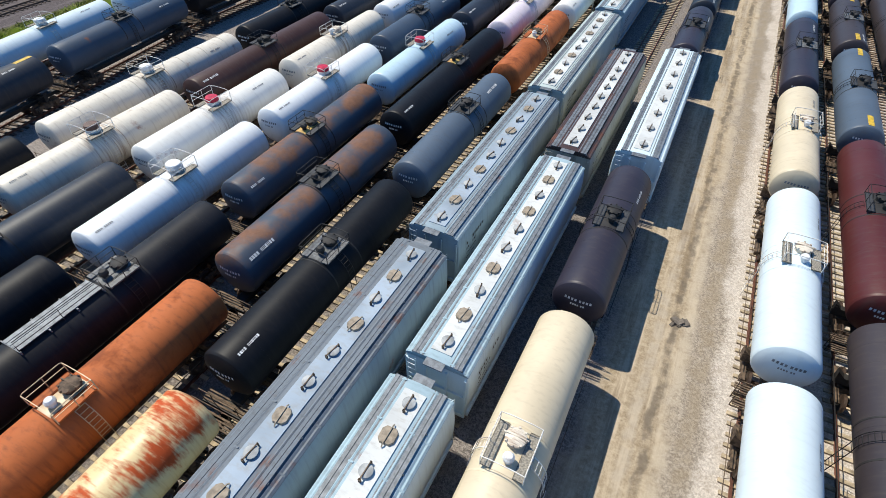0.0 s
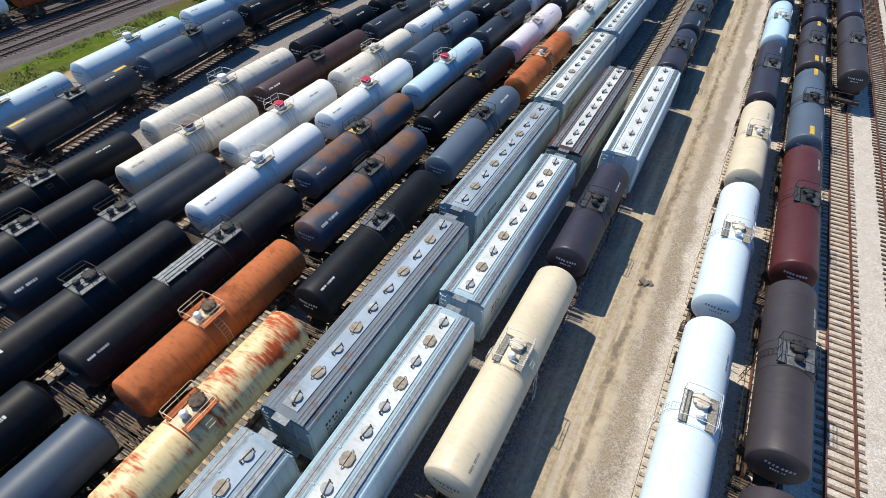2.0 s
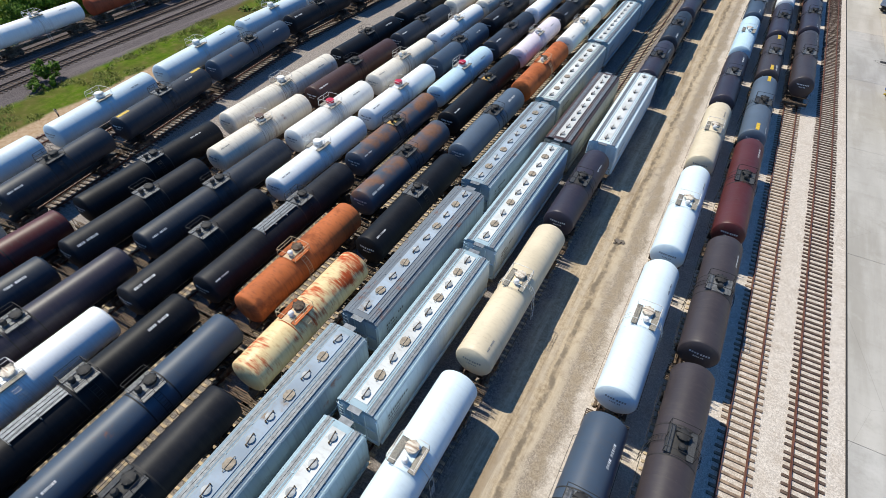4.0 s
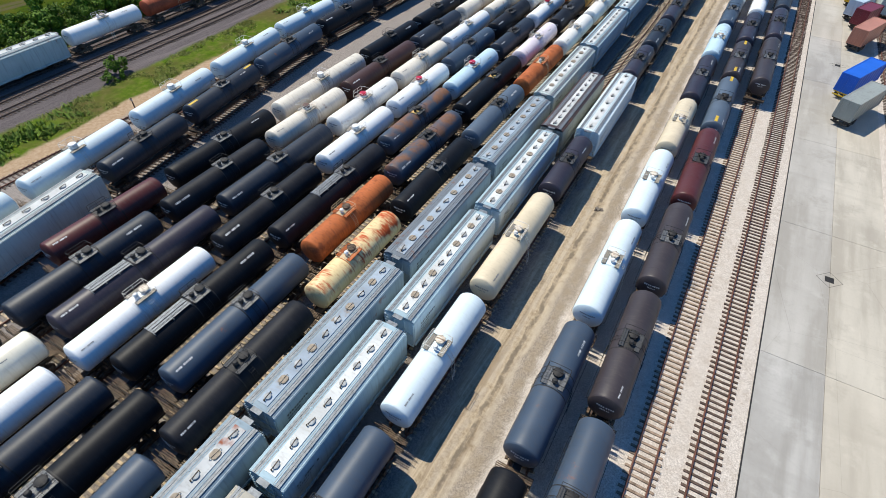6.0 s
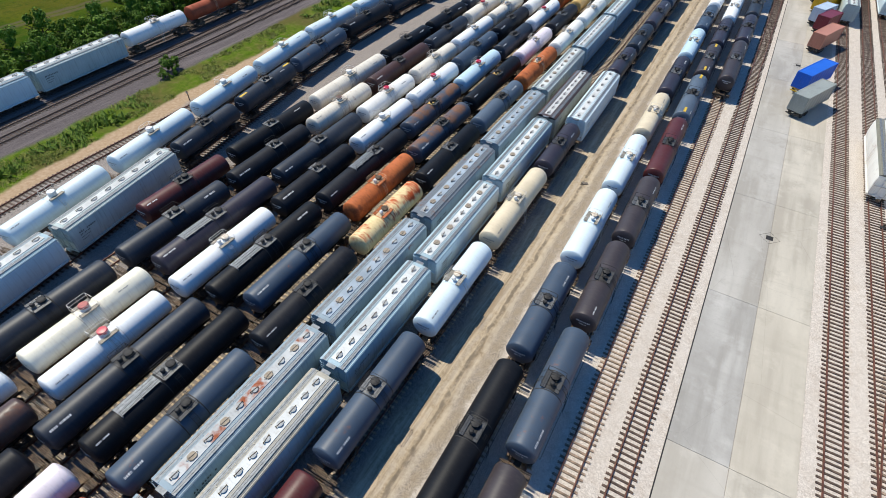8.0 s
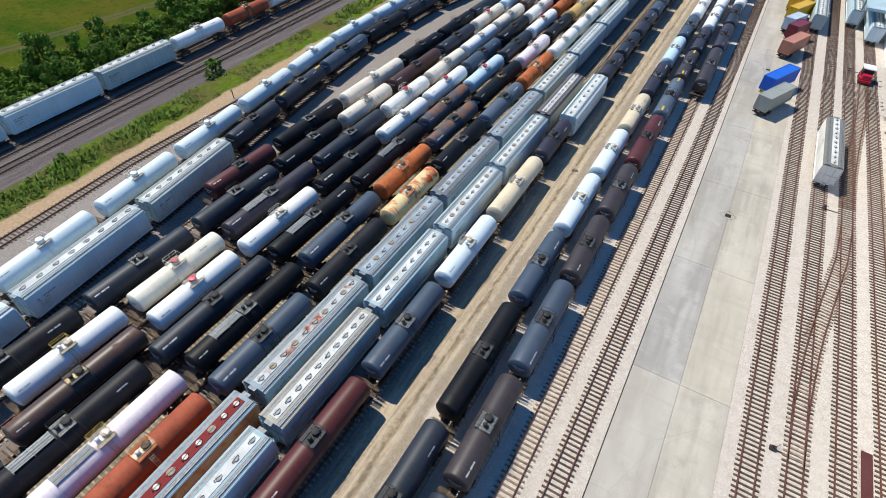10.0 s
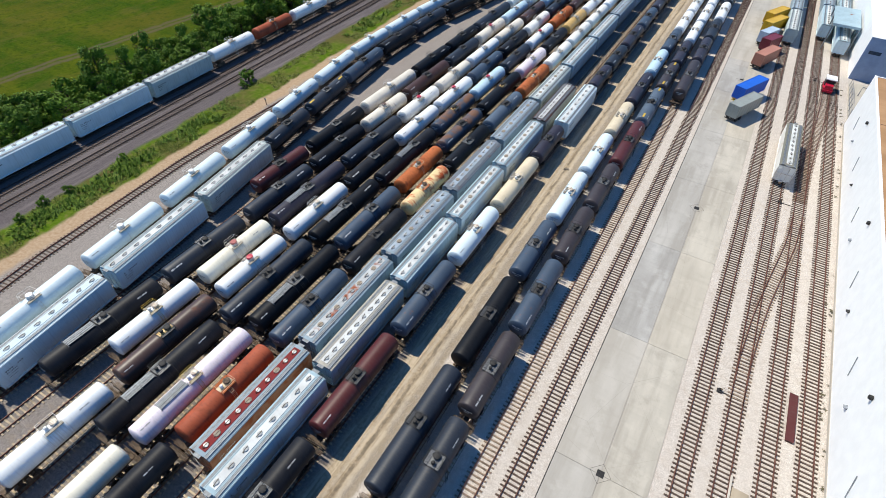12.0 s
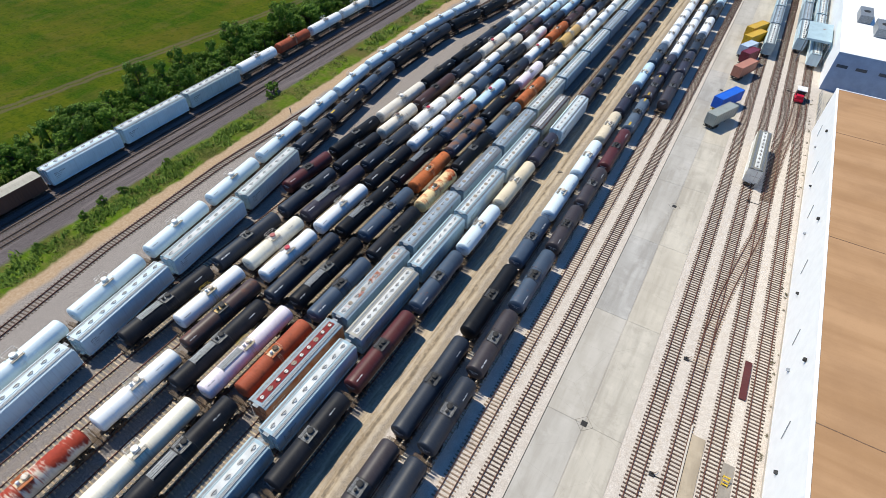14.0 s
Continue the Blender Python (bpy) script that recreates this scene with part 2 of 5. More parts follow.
def lathe(bm, profile, n=16, axis="z", at=(0, 0, 0)):
    """A turned body; profile rows are (radius, height)."""
    at = Vector(at)
    rings = []
    for r, h in profile:
        ring = []
        for k in range(n):
            a = k * math.tau / n
            p = (r * math.cos(a), r * math.sin(a), h) if axis == "z" else ((r * math.sin(a), h, r * math.cos(a)) if axis == "y" else (h, r * math.cos(a), r * math.sin(a)))
            ring.append(bm.verts.new(at + Vector(p)))
        rings.append(ring)
    for u, v in zip(rings, rings[1:]):
        for k in range(n):
            bm.faces.new((u[k], u[(k + 1) % n], v[(k + 1) % n], v[k]))
    bm.faces.new(rings[0][::-1])
    bm.faces.new(rings[-1])
    return rings


def empty(name, m, label, category, group):
    ob = new(name)
    ob.empty_display_size = 0.5
    ob.matrix_basis = m
    return tagged(ob, label, category, group, "")


RAIL_TOP = 0.24


# ---- running gear, shared by all cars
def bogie_frame(bm):
    for s in (-1, 1):
        box(bm, s * 1.02 - 0.09, s * 1.02 + 0.09, -1.15, 1.15, 0.52, 0.72)
        box(bm, s * 1.02 - 0.10, s * 1.02 + 0.10, -0.42, 0.42, 0.34, 0.62)
        for y in (-0.88, 0.88):
            box(bm, s * 1.02 - 0.12, s * 1.02 + 0.12, y - 0.16, y + 0.16, 0.34, 0.66)
    box(bm, -1.0, 1.0, -0.24, 0.24, 0.45, 0.82)


def wheelset(bm):
    for s in (-1, 1):
        lathe(bm, [(0.10, s * 0.64), (0.47, s * 0.66), (0.49, s * 0.68), (0.46, s * 0.70), (0.45, s * 0.80), (0.12, s * 0.82)][::s], 14, "x")
    lathe(bm, [(0.075, -1.1), (0.075, 1.1)], 8, "x")
    return True


def add_bogies(car, half):
    for s in (-1, 1):
        b = part("bogie", 0, bogie_frame, GRIME, car, at=move(0, s * half, RAIL_TOP))
        for y in (-0.88, 0.88):
            part("wheelset", 0, wheelset, WHEEL, b, at=move(0, y, 0.46))


def coupler(bm):
    box(bm, -0.10, 0.10, 0.0, 0.62, 0.74, 0.98)
    box(bm, -0.20, 0.20, 0.50, 0.78, 0.70, 1.02)
    tube(bm, [(0.35, 0, 0.95), (0.40, 0.35, 0.62), (0.30, 0.75, 0.66)], 0.025, 4)


def char_bars(rng, count, size):
    """Sizes of the bars that stand for one line of marks that cannot be read."""
    out, y = [], 0.0
    for i in range(count):
        if i == 4:
            y += size * 0.8
        out.append((y, size * rng.choice((0.55, 0.62, 0.66))))
        y += size * 0.85
    return out, y


# ---- tank cars
TANK_R, TANK_Z = 1.39, 3.08


def tank_body(L, r=TANK_R, ridges=0):
    def build(bm):
        h = L / 2
        prof = []
        dish = [(0.015, 0.0), (0.30, 0.02), (0.55, 0.07), (0.75, 0.14), (0.88, 0.21), (0.955, 0.28), (0.99, 0.36), (1.0, 0.42)]
        for q, d in dish:
            prof.append((r * q, -h + d))
        steps = max(6, int(L / 1.2))
        for i in range(1, steps):
            y = -h + 0.42 + (L - 0.84) * i / steps
            if ridges and i % ridges == 0:
                prof += [(r, y - 0.05), (r + 0.03, y - 0.045), (r + 0.03, y + 0.045), (r, y + 0.05)]
            elif i in (1, steps - 1) or i % 3 == 0:
                prof += [(r, y - 0.02), (r + 0.003, y - 0.018), (r + 0.003, y + 0.018), (r, y + 0.02)]
        for q, d in dish[::-1]:
            prof.append((r * q, h - d))
        lathe(bm, prof, 40, "y", (0, 0, TANK_Z))
        return True
    return build


def tank_sill(L):
    def build(bm):
        h = L / 2
        box(bm, -0.30, 0.30, -h - 0.55, h + 0.55, 0.98, 1.26)
        for s in (-1, 1):
            y = s * (h - 1.75)
            a = [bm.verts.new((x, yy, z)) for yy in (y - 0.17, y + 0.17) for x, z in ((-1.32, 1.15), (1.32, 1.15), (1.36, 1.95), (1.0, 1.62), (-1.0, 1.62), (-1.36, 1.95))]
            bm.faces.new(a[:6])
            bm.faces.new(a[:5:-1])
            for k in range(6):
                bm.faces.new((a[k], a[6 + k], a[6 + (k + 1) % 6], a[(k + 1) % 6]))
            box(bm, -1.4, 1.4, s * (h + 0.50) - 0.10, s * (h + 0.50) + 0.06, 1.06, 1.26)
        bmesh.ops.recalc_face_normals(bm, faces=bm.faces[:])
    return build


def end_platform(bm):
    """A grating and a grab rail across the end of the car."""
    for i in range(4):
        box(bm, -1.45, 1.45, -0.28 + i * 0.15, -0.20 + i * 0.15, 1.27, 1.31)
    for x in (-1.42, -0.72, 0.72, 1.42):
        tube(bm, [(x, 0.22, 0.7), (x, 0.22, 2.05)], 0.022, 4)
    tube(bm, [(-1.42, 0.22, 2.05), (1.42, 0.22, 2.05)], 0.025, 4)
    for s in (-1, 1):
        for z in (0.72, 1.0):
            tube(bm, [(s * 1.42, 0.22, z), (s * 0.72, 0.22, z)], 0.02, 4)


def side_rail(L):
    def build(bm):
        h = L / 2 - 1.2
        for s in (-1, 1):
            tube(bm, [(s * 1.56, -h, 1.85), (s * 1.56, h, 1.85)], 0.022, 4)
            n = max(3, int(h * 2 / 2.4))
            for i in range(n + 1):
                y = -h + 2 * h * i / n
                tube(bm, [(s * 1.38, y, 2.1), (s * 1.57, y, 1.85)], 0.016, 4)
    return build


def dome_deck(lx, ly):
    """The grating on one side of the manway, in a raised frame."""
    def build(bm):
        top = TANK_Z + TANK_R + 0.06
        x0 = lx * 0.50
        v = [bm.verts.new(p) for z in (top - 0.13, top - 0.05) for p in ((x0, -ly, z), (lx, -ly, z), (lx, ly, z), (x0, ly, z))]
        for f in ((3, 2, 1, 0), (0, 1, 5, 4), (1, 2, 6, 5), (2, 3, 7, 6), (3, 0, 4, 7)):
            bm.faces.new([v[i] for i in f])
        top_face = bm.faces.new(v[4:8])
        r = bmesh.ops.inset_individual(bm, faces=[top_face], thickness=0.05)
        bmesh.ops.translate(bm, verts=top_face.verts[:], vec=(0, 0, -0.03))
    return build


def deck_plate(lx, ly):
    """A curved plate that lies on the crest of the tank."""
    def build(bm):
        r = TANK_R + 0.022
        n = 8
        a1 = math.asin(min(0.95, lx * 0.62 / TANK_R))
        rows = []
        for i in range(n + 1):
            a = -a1 + 2 * a1 * i / n
            rows.append([bm.verts.new((rr * math.sin(a), y, TANK_Z + rr * math.cos(a))) for rr in (r, r - 0.03) for y in (-ly, ly)])
        for u, v in zip(rows, rows[1:]):
            bm.faces.new((u[0], v[0], v[1], u[1]))
            bm.faces.new((u[0], u[2], v[2], v[0]))
            bm.faces.new((u[1], v[1], v[3], u[3]))
        return True
    return build


def dome_rail(lx, ly, hgt):
    def build(bm):
        top = TANK_Z + TANK_R
        for s in (-1, 1):
            x = s * lx
            tube(bm, [(x, -ly, top - 0.1), (x, -ly, top + hgt * 0.9), (x, -ly * 0.9, top + hgt), (x, ly * 0.9, top + hgt), (x, ly, top + hgt * 0.9), (x, ly, top - 0.1)], 0.021, 5)
            tube(bm, [(x, -ly, top + hgt * 0.5), (x, ly, top + hgt * 0.5)], 0.016, 4)
            tube(bm, [(x, 0, top - 0.1), (x, 0, top + hgt)], 0.02, 4)
        for y in (-ly, ly):
            tube(bm, [(-lx, y, top + hgt * 0.9), (-lx * 0.5, y, top + hgt), (lx * 0.5, y, top + hgt), (lx, y, top + hgt * 0.9)], 0.022, 4)
        return True
    return build


def manway(bm):
    top = TANK_Z + TANK_R
    lathe(bm, [(0.36, top - 0.1), (0.36, top + 0.20), (0.42, top + 0.21), (0.42, top + 0.27), (0.34, top + 0.32), (0.10, top + 0.36)], 16)
    for i in range(8):
        a = i * math.tau / 8
        box(bm, 0.40 * math.cos(a) - 0.04, 0.40 * math.cos(a) + 0.04, 0.40 * math.sin(a) - 0.04, 0.40 * math.sin(a) + 0.04, top + 0.2, top + 0.34)
    tube(bm, [(-0.5, 0, top + 0.36), (0.5, 0, top + 0.36)], 0.03, 4)
    return True


def valve(bm):
    top = TANK_Z + TANK_R
    lathe(bm, [(0.15, top - 0.1), (0.15, top + 0.18), (0.22, top + 0.2), (0.23, top + 0.34), (0.15, top + 0.45), (0.03, top + 0.48)], 12)
    return True


def dome_housing(bm):
    top = TANK_Z + TANK_R
    lathe(bm, [(0.50, top - 0.12), (0.50, top + 0.06), (0.43, top + 0.08), (0.43, top + 0.20)], 20)
    return True


def dome_cap(bm):
    top = TANK_Z + TANK_R
    lathe(bm, [(0.45, top + 0.20), (0.48, top + 0.23), (0.48, top + 0.42), (0.43, top + 0.50), (0.12, top + 0.53)], 20)
    tube(bm, [(0.47, 0.1, top + 0.32), (0.60, 0.0, top + 0.32), (0.47, -0.1, top + 0.32)], 0.02, 4)
    return True


def crest_walk(L0, L1):
    """A long raised walkway on the crest, with a rail beside it."""
    def build(bm):
        top = TANK_Z + TANK_R
        for i in range(4):
            box(bm, -0.55 + i * 0.29, -0.31 + i * 0.29, L0, L1, top + 0.02, top + 0.06)
        n = max(2, int((L1 - L0) / 1.3))
        for i in range(n + 1):
            y = L0 + (L1 - L0) * i / n
            box(bm, -0.7, 0.7, y - 0.03, y + 0.03, top - 0.14, top + 0.02)
    return build


def crest_rail(L0, L1):
    def build(bm):
        top = TANK_Z + TANK_R
        pts = [(0.66, L0, top - 0.1), (0.66, L0, top + 0.7), (0.66, L1, top + 0.7), (0.66, L1, top - 0.1)]
        tube(bm, pts, 0.024, 4)
        n = max(2, int((L1 - L0) / 1.6))
        for i in range(1, n):
            y = L0 + (L1 - L0) * i / n
            tube(bm, [(0.66, y, top - 0.1), (0.66, y, top + 0.7)], 0.018, 4)
        tube(bm, [(0.66, L0, top + 0.35), (0.66, L1, top + 0.35)], 0.016, 4)
    return build


def tank_ladder(bm):
    """A ladder that leans on the side of the tank."""
    pts = []
    for i in range(8):
        a = 0.62 + i * 0.16
        pts.append(((TANK_R + 0.10) * math.sin(a), TANK_Z + (TANK_R + 0.10) * math.cos(a)))
    pts.append((1.62, 0.85))
    for y in (-0.22, 0.22):
        tube(bm, [(x, y, z) for x, z in pts], 0.02, 4)
    for (x0, z0), (x1, z1) in zip(pts, pts[1:]):
        tube(bm, [(x0, -0.22, z0), (x0, 0.22, z0)], 0.015, 4)
    for z in (1.1, 1.35, 1.6, 1.9, 2.15):
        tube(bm, [(1.61, -0.22, z), (1.61, 0.22, z)], 0.015, 4)


def saddle_band(bm):
    """A steel strap half round the tank beside the manway."""
    r = TANK_R + 0.012
    rows = []
    for i in range(17):
        a = -1.75 + 3.5 * i / 16
        rows.append([bm.verts.new((rr * math.sin(a), y, TANK_Z + rr * math.cos(a))) for rr in (r, r - 0.02) for y in (-0.045, 0.045)])
    for u, v in zip(rows, rows[1:]):
        bm.faces.new((u[0], v[0], v[1], u[1]))
        bm.faces.new((u[0], u[2], v[2], v[0]))
        bm.faces.new((u[1], v[1], v[3], u[3]))
    return True


def side_marks(seed, size, ang, side):
    """Bars for the owner's mark and number on the shoulder of the tank."""
    def build(bm):
        rng = random.Random(seed)
        bars, total = char_bars(rng, 9 + seed % 2, size)
        r = TANK_R + 0.013
        for y, w in bars:
            for da in (0.0,):
                a0, a1 = ang - size / r / 2, ang + size / r / 2
                gap = rng.choice((0, 0, 1, 2))
                cols = ((0, 0.36), (0.64, 1.0)) if gap else ((0, 1),)
                for c0, c1 in cols:
                    q = []
                    for a, yy in ((a0, y + w * c0), (a1, y + w * c0), (a1, y + w * c1), (a0, y + w * c1)):
                        q.append(bm.verts.new((side * r * math.sin(a), yy, TANK_Z + r * math.cos(a))))
                    bm.faces.new(q if side < 0 else q[::-1])
                if gap == 1:
                    am = (a0 + a1) / 2
                    q = [bm.verts.new((side * (r + 0.001) * math.sin(a), yy, TANK_Z + (r + 0.001) * math.cos(a))) for a, yy in ((am - 0.02, y), (am + 0.02, y), (am + 0.02, y + w), (am - 0.02, y + w))]
                    bm.faces.new(q if side < 0 else q[::-1])
    return build


def yellow_band(bm):
    r = TANK_R + 0.014
    rows = [[bm.verts.new((r * math.sin(a), y, TANK_Z + r * math.cos(a))) for y in (-0.8, 0.8)] for a in (-0.09, 0.0, 0.09, 0.18)]
    for u, v in zip(rows, rows[1:]):
        bm.faces.new((u[0], v[0], v[1], u[1]))


def end_marks(L):
    """Two rows of small bars on the head of the tank that faces the road's near end."""
    def build(bm):
        for row, (n, s) in enumerate(((8, 0.15), (6, 0.10))):
            z = TANK_Z + 0.35 - row * 0.28
            for i in range(n):
                x = (i - n / 2) * s * 1.15 + (0.06 if i > 3 else 0)
                d = (x * x + (z - TANK_Z) ** 2) ** 0.5 / TANK_R
                y = -L / 2 + 0.25 * d ** 2 - 0.03
                q = [bm.verts.new(p) for p in ((x, y, z), (x + s * 0.7, y, z), (x + s * 0.7, y + 0.02, z + s), (x, y + 0.02, z + s))]
                bm.faces.new(q)
    return build


DARK_PAINTS = {"black", "soft_black", "navy", "blue", "grey_blue", "purple", "brown", "oxide", "maroon", "rust_blue", "rust_brown"}
WORDS = {
    "white": "glossy white", "ice": "ice-white", "dull_white": "weathered white", "pink_white": "chalky pinkish white", "light_blue": "pale blue-white", "cream": "cream-coloured", "pale_cream": "pale cream",
    "old_cream": "stained old cream", "tan": "tan", "yellow_cream": "yellowed cream", "black": "black", "soft_black": "faded black", "navy": "dark navy",
    "blue": "slate blue", "grey_blue": "grey-blue", "purple": "dark plum", "brown": "dark brown", "oxide": "oxide brown", "maroon": "maroon",
    "rust_blue": "blue", "rust_brown": "rust-stained brown", "orange": "orange rust-covered", "red_orange": "red-orange rusty",
    "rust_cream": "peeling cream and rust-red", "rust_white": "white and rust-red flaking",
}
CAP_WORD = {"red": "red dome cap", "pink": "faded red dome cap", "brown": "brown dome cap", "white": "white dome cap"}
PINK_CAP = plain("faded_red_cap", (0.42, 0.10, 0.09), 0.6)
BROWN_CAP = plain("brown_cap", (0.13, 0.07, 0.05), 0.6)
CAPS = {"red": RED, "pink": PINK_CAP, "brown": BROWN_CAP, "white": PAINT["white"]}
SEED = [0]


def tank_car(m, pitch, col, style="", group=""):
    """style: letters for the fittings: p plain deck, h high dome housing with a cap (red, pink, brown, white), w long walkway, y yellow rail, l silver deck."""
    SEED[0] += 1
    seed = SEED[0]
    rng = random.Random(seed * 7 + 1)
    words = style.split()
    L = round((pitch - 1.4) * 4) / 4
    cap = next((w for w in words if w in CAPS), "")
    walk_on = "walk" in words
    fit = cap and CAP_WORD[cap] or (walk_on and "long grey crest walkway") or ("silver" in words and "silver manway deck") or "railed manway deck"
    base = WORDS[col]
    label = ("slate blue tank car with a rusty crest and " + fit) if col == "rust_blue" else base + " tank car with a " + fit
    car = empty("tank_car", m, label, "tank car", group)
    pm = PAINT[col]
    ridges = 2 if "bands" in words else 0
    part("tank", (L, ridges), tank_body(L, TANK_R, ridges), pm, car)
    dark = col in DARK_PAINTS
    gear = DARK if dark else GRIME
    part("sill", L, tank_sill(L), gear, car)
    add_bogies(car, L / 2 - 1.75)
    for s in (-1, 1):
        part("coupler", 0, coupler, GRIME, car, at=move(0, s * (L / 2 + 0.05), 0) @ Matrix.Rotation(0 if s > 0 else math.pi, 4, "Z"))
        part("end_platform", 0, end_platform, GRIME, car, at=move(0, s * (L / 2 + 0.28), 0) @ Matrix.Rotation(0 if s > 0 else math.pi, 4, "Z"))
    part("side_rail", L, side_rail(L), gear, car)
    rusty = col in ("orange", "red_orange", "rust_cream", "rust_white")
    deck_mat = PAINT["orange"] if rusty else (DECK_STEEL if "silver" in words else (DECKING if dark else PALE_DECK))
    rail_mat = YELLOW if "yellow" in words else (DARK if dark else (PAINT["tan"] if rusty else PAINT["dull_white"]))
    dy = {"fore": L * 0.14, "aft": -L * 0.14}.get(words[-1] if words else "", 0.0) + sum(int(w[1:]) * 0.1 for w in words if w[0] == "m" and w[1:].lstrip("-").isdigit())
    at = move(0, dy, 0)
    lx, ly = (0.90, 0.95) if cap else ((0.84, 0.98) if rng.random() < 0.5 else (0.90, 0.86))
    if "yplate" in words:
        part("deck_plate", (lx, ly), deck_plate(lx, ly), PAINT["yellow_cream"], car, "yellowed deck plate", at)
    elif "silver" in words or not dark:
        part("deck_plate", (lx, ly), deck_plate(lx, ly), DECK_STEEL if "silver" in words else (PAINT["tan"] if rusty else pm), car, "", at)
    else:
        part("deck_plate", (lx, ly), deck_plate(lx, ly), DARK, car, "", at)
    for s in (0, math.pi):
        part("deck", (lx, ly), dome_deck(lx, ly), deck_mat, car, "", at @ Matrix.Rotation(s, 4, "Z"))
    part("handrail", (lx, ly, 0.8 if cap else 0.62), dome_rail(lx, ly, 0.8 if cap else 0.62), rail_mat, car, "", at)
    if cap:
        d = part("dome_housing", 0, dome_housing, PAINT["dull_white"] if not dark else DARK, car, "", at)
        part("dome_cap", 0, dome_cap, CAPS[cap], d, CAP_WORD[cap])
    else:
        part("manway", 0, manway, DARK if dark else (GRIME if col in ("orange", "red_orange", "rust_cream") else PAINT["old_cream"]), car, "", at @ move(0, 0.42, 0))
        part("valve", 0, valve, DARK if dark else PAINT["white"], car, "", at @ move(0.05, -0.45, 0))
    for s in (-1, 1):
        part("ladder", 0, tank_ladder, rail_mat if not dark else DARK, car, "", at @ Matrix.Rotation(0 if s > 0 else math.pi, 4, "Z"))
        part("strap", 0, saddle_band, pm if not dark else DARK, car, "", at @ move(0, s * (ly + 0.12), 0))
    if walk_on:
        a, b = round(dy - ly - 0.3 - L * 0.22, 1), round(dy - ly - 0.2, 1)
        part("crest_walkway", (a, b), crest_walk(a, b), GRATING, car, "long grey walkway grating")
        part("crest_rail", (a, b), crest_rail(a, b), DARK, car)
    if "ymark" in words:
        for s in (-1, 1):
            part("yellow_band", 0, yellow_band, YELLOW, car, "yellow painted mark", move(0, s * (L / 2 - 1.2), 0))
    if "nomark" not in words and not rusty:
        mk = WHITE_MARK if dark else GREY_MARK
        size = rng.choice((0.14, 0.17, 0.20)) if dark else 0.13
        pos = L / 2 - 3.6 if "farmark" in words or (rng.random() < 0.4 and "nearmark" not in words) else -L / 2 + 0.75
        ang = rng.choice((0.45, 0.6, 0.75))
        part("lettering", (seed % 12, size, ang, 1), side_marks(seed % 12, size, ang, 1), mk, car, "row of painted marks", move(0, pos, 0))["kind"] = "stuff"
        part("end_lettering", L, end_marks(L), mk, car, "small painted marks")["kind"] = "stuff"
    return car


# ---- covered hopper cars
H_EAVE, H_PEAK, H_BOT = 4.20, 4.50, 1.15


def hop_section(z_eave=H_EAVE):
    """Half of the side's outline, from the sill up to the eave."""
    return [(1.42, H_BOT), (1.50, 1.5), (1.57, 2.2), (1.59, 3.0), (1.56, 3.6), (1.48, z_eave)]


def hop_body(L):
    def build(bm):
        h = L / 2
        half = hop_section()
        ys = [-h, -h + 0.06] + [-h + 0.06 + (L - 0.12) * i / 8 for i in range(1, 8)] + [h - 0.06, h]
        rows = []
        for i, y in enumerate(ys):
            inset = 0.05 if i in (0, len(ys) - 1) else 0.0
            left = [(-x + inset, z) for x, z in half]
            right = [(x - inset, z) for x, z in half][::-1]
            rows.append([bm.verts.new((x, y, z)) for x, z in left + right])
        n = len(rows[0])
        for u, v in zip(rows, rows[1:]):
            for k in range(n):
                bm.faces.new((u[k], u[(k + 1) % n], v[(k + 1) % n], v[k]))
        bm.faces.new(rows[0])
        bm.faces.new(rows[-1][::-1])
        # side sheets' seams
        for s in (-1, 1):
            for i in range(1, 8):
                y = -h + L * i / 8
                for (x0, z0), (x1, z1) in zip(half[:-1], half[1:]):
                    q = [(s * (x0 + 0.012), y - 0.03, z0), (s * (x0 + 0.012), y + 0.03, z0), (s * (x1 + 0.012), y + 0.03, z1), (s * (x1 + 0.012), y - 0.03, z1)]
                    vs = [bm.verts.new(p) for p in q]
                    bm.faces.new(vs if s > 0 else vs[::-1])
            box(bm, s * 1.50 - 0.06, s * 1.50 + 0.06, -h + 0.1, h - 0.1, H_BOT - 0.16, H_BOT + 0.08)
        return True
    return build


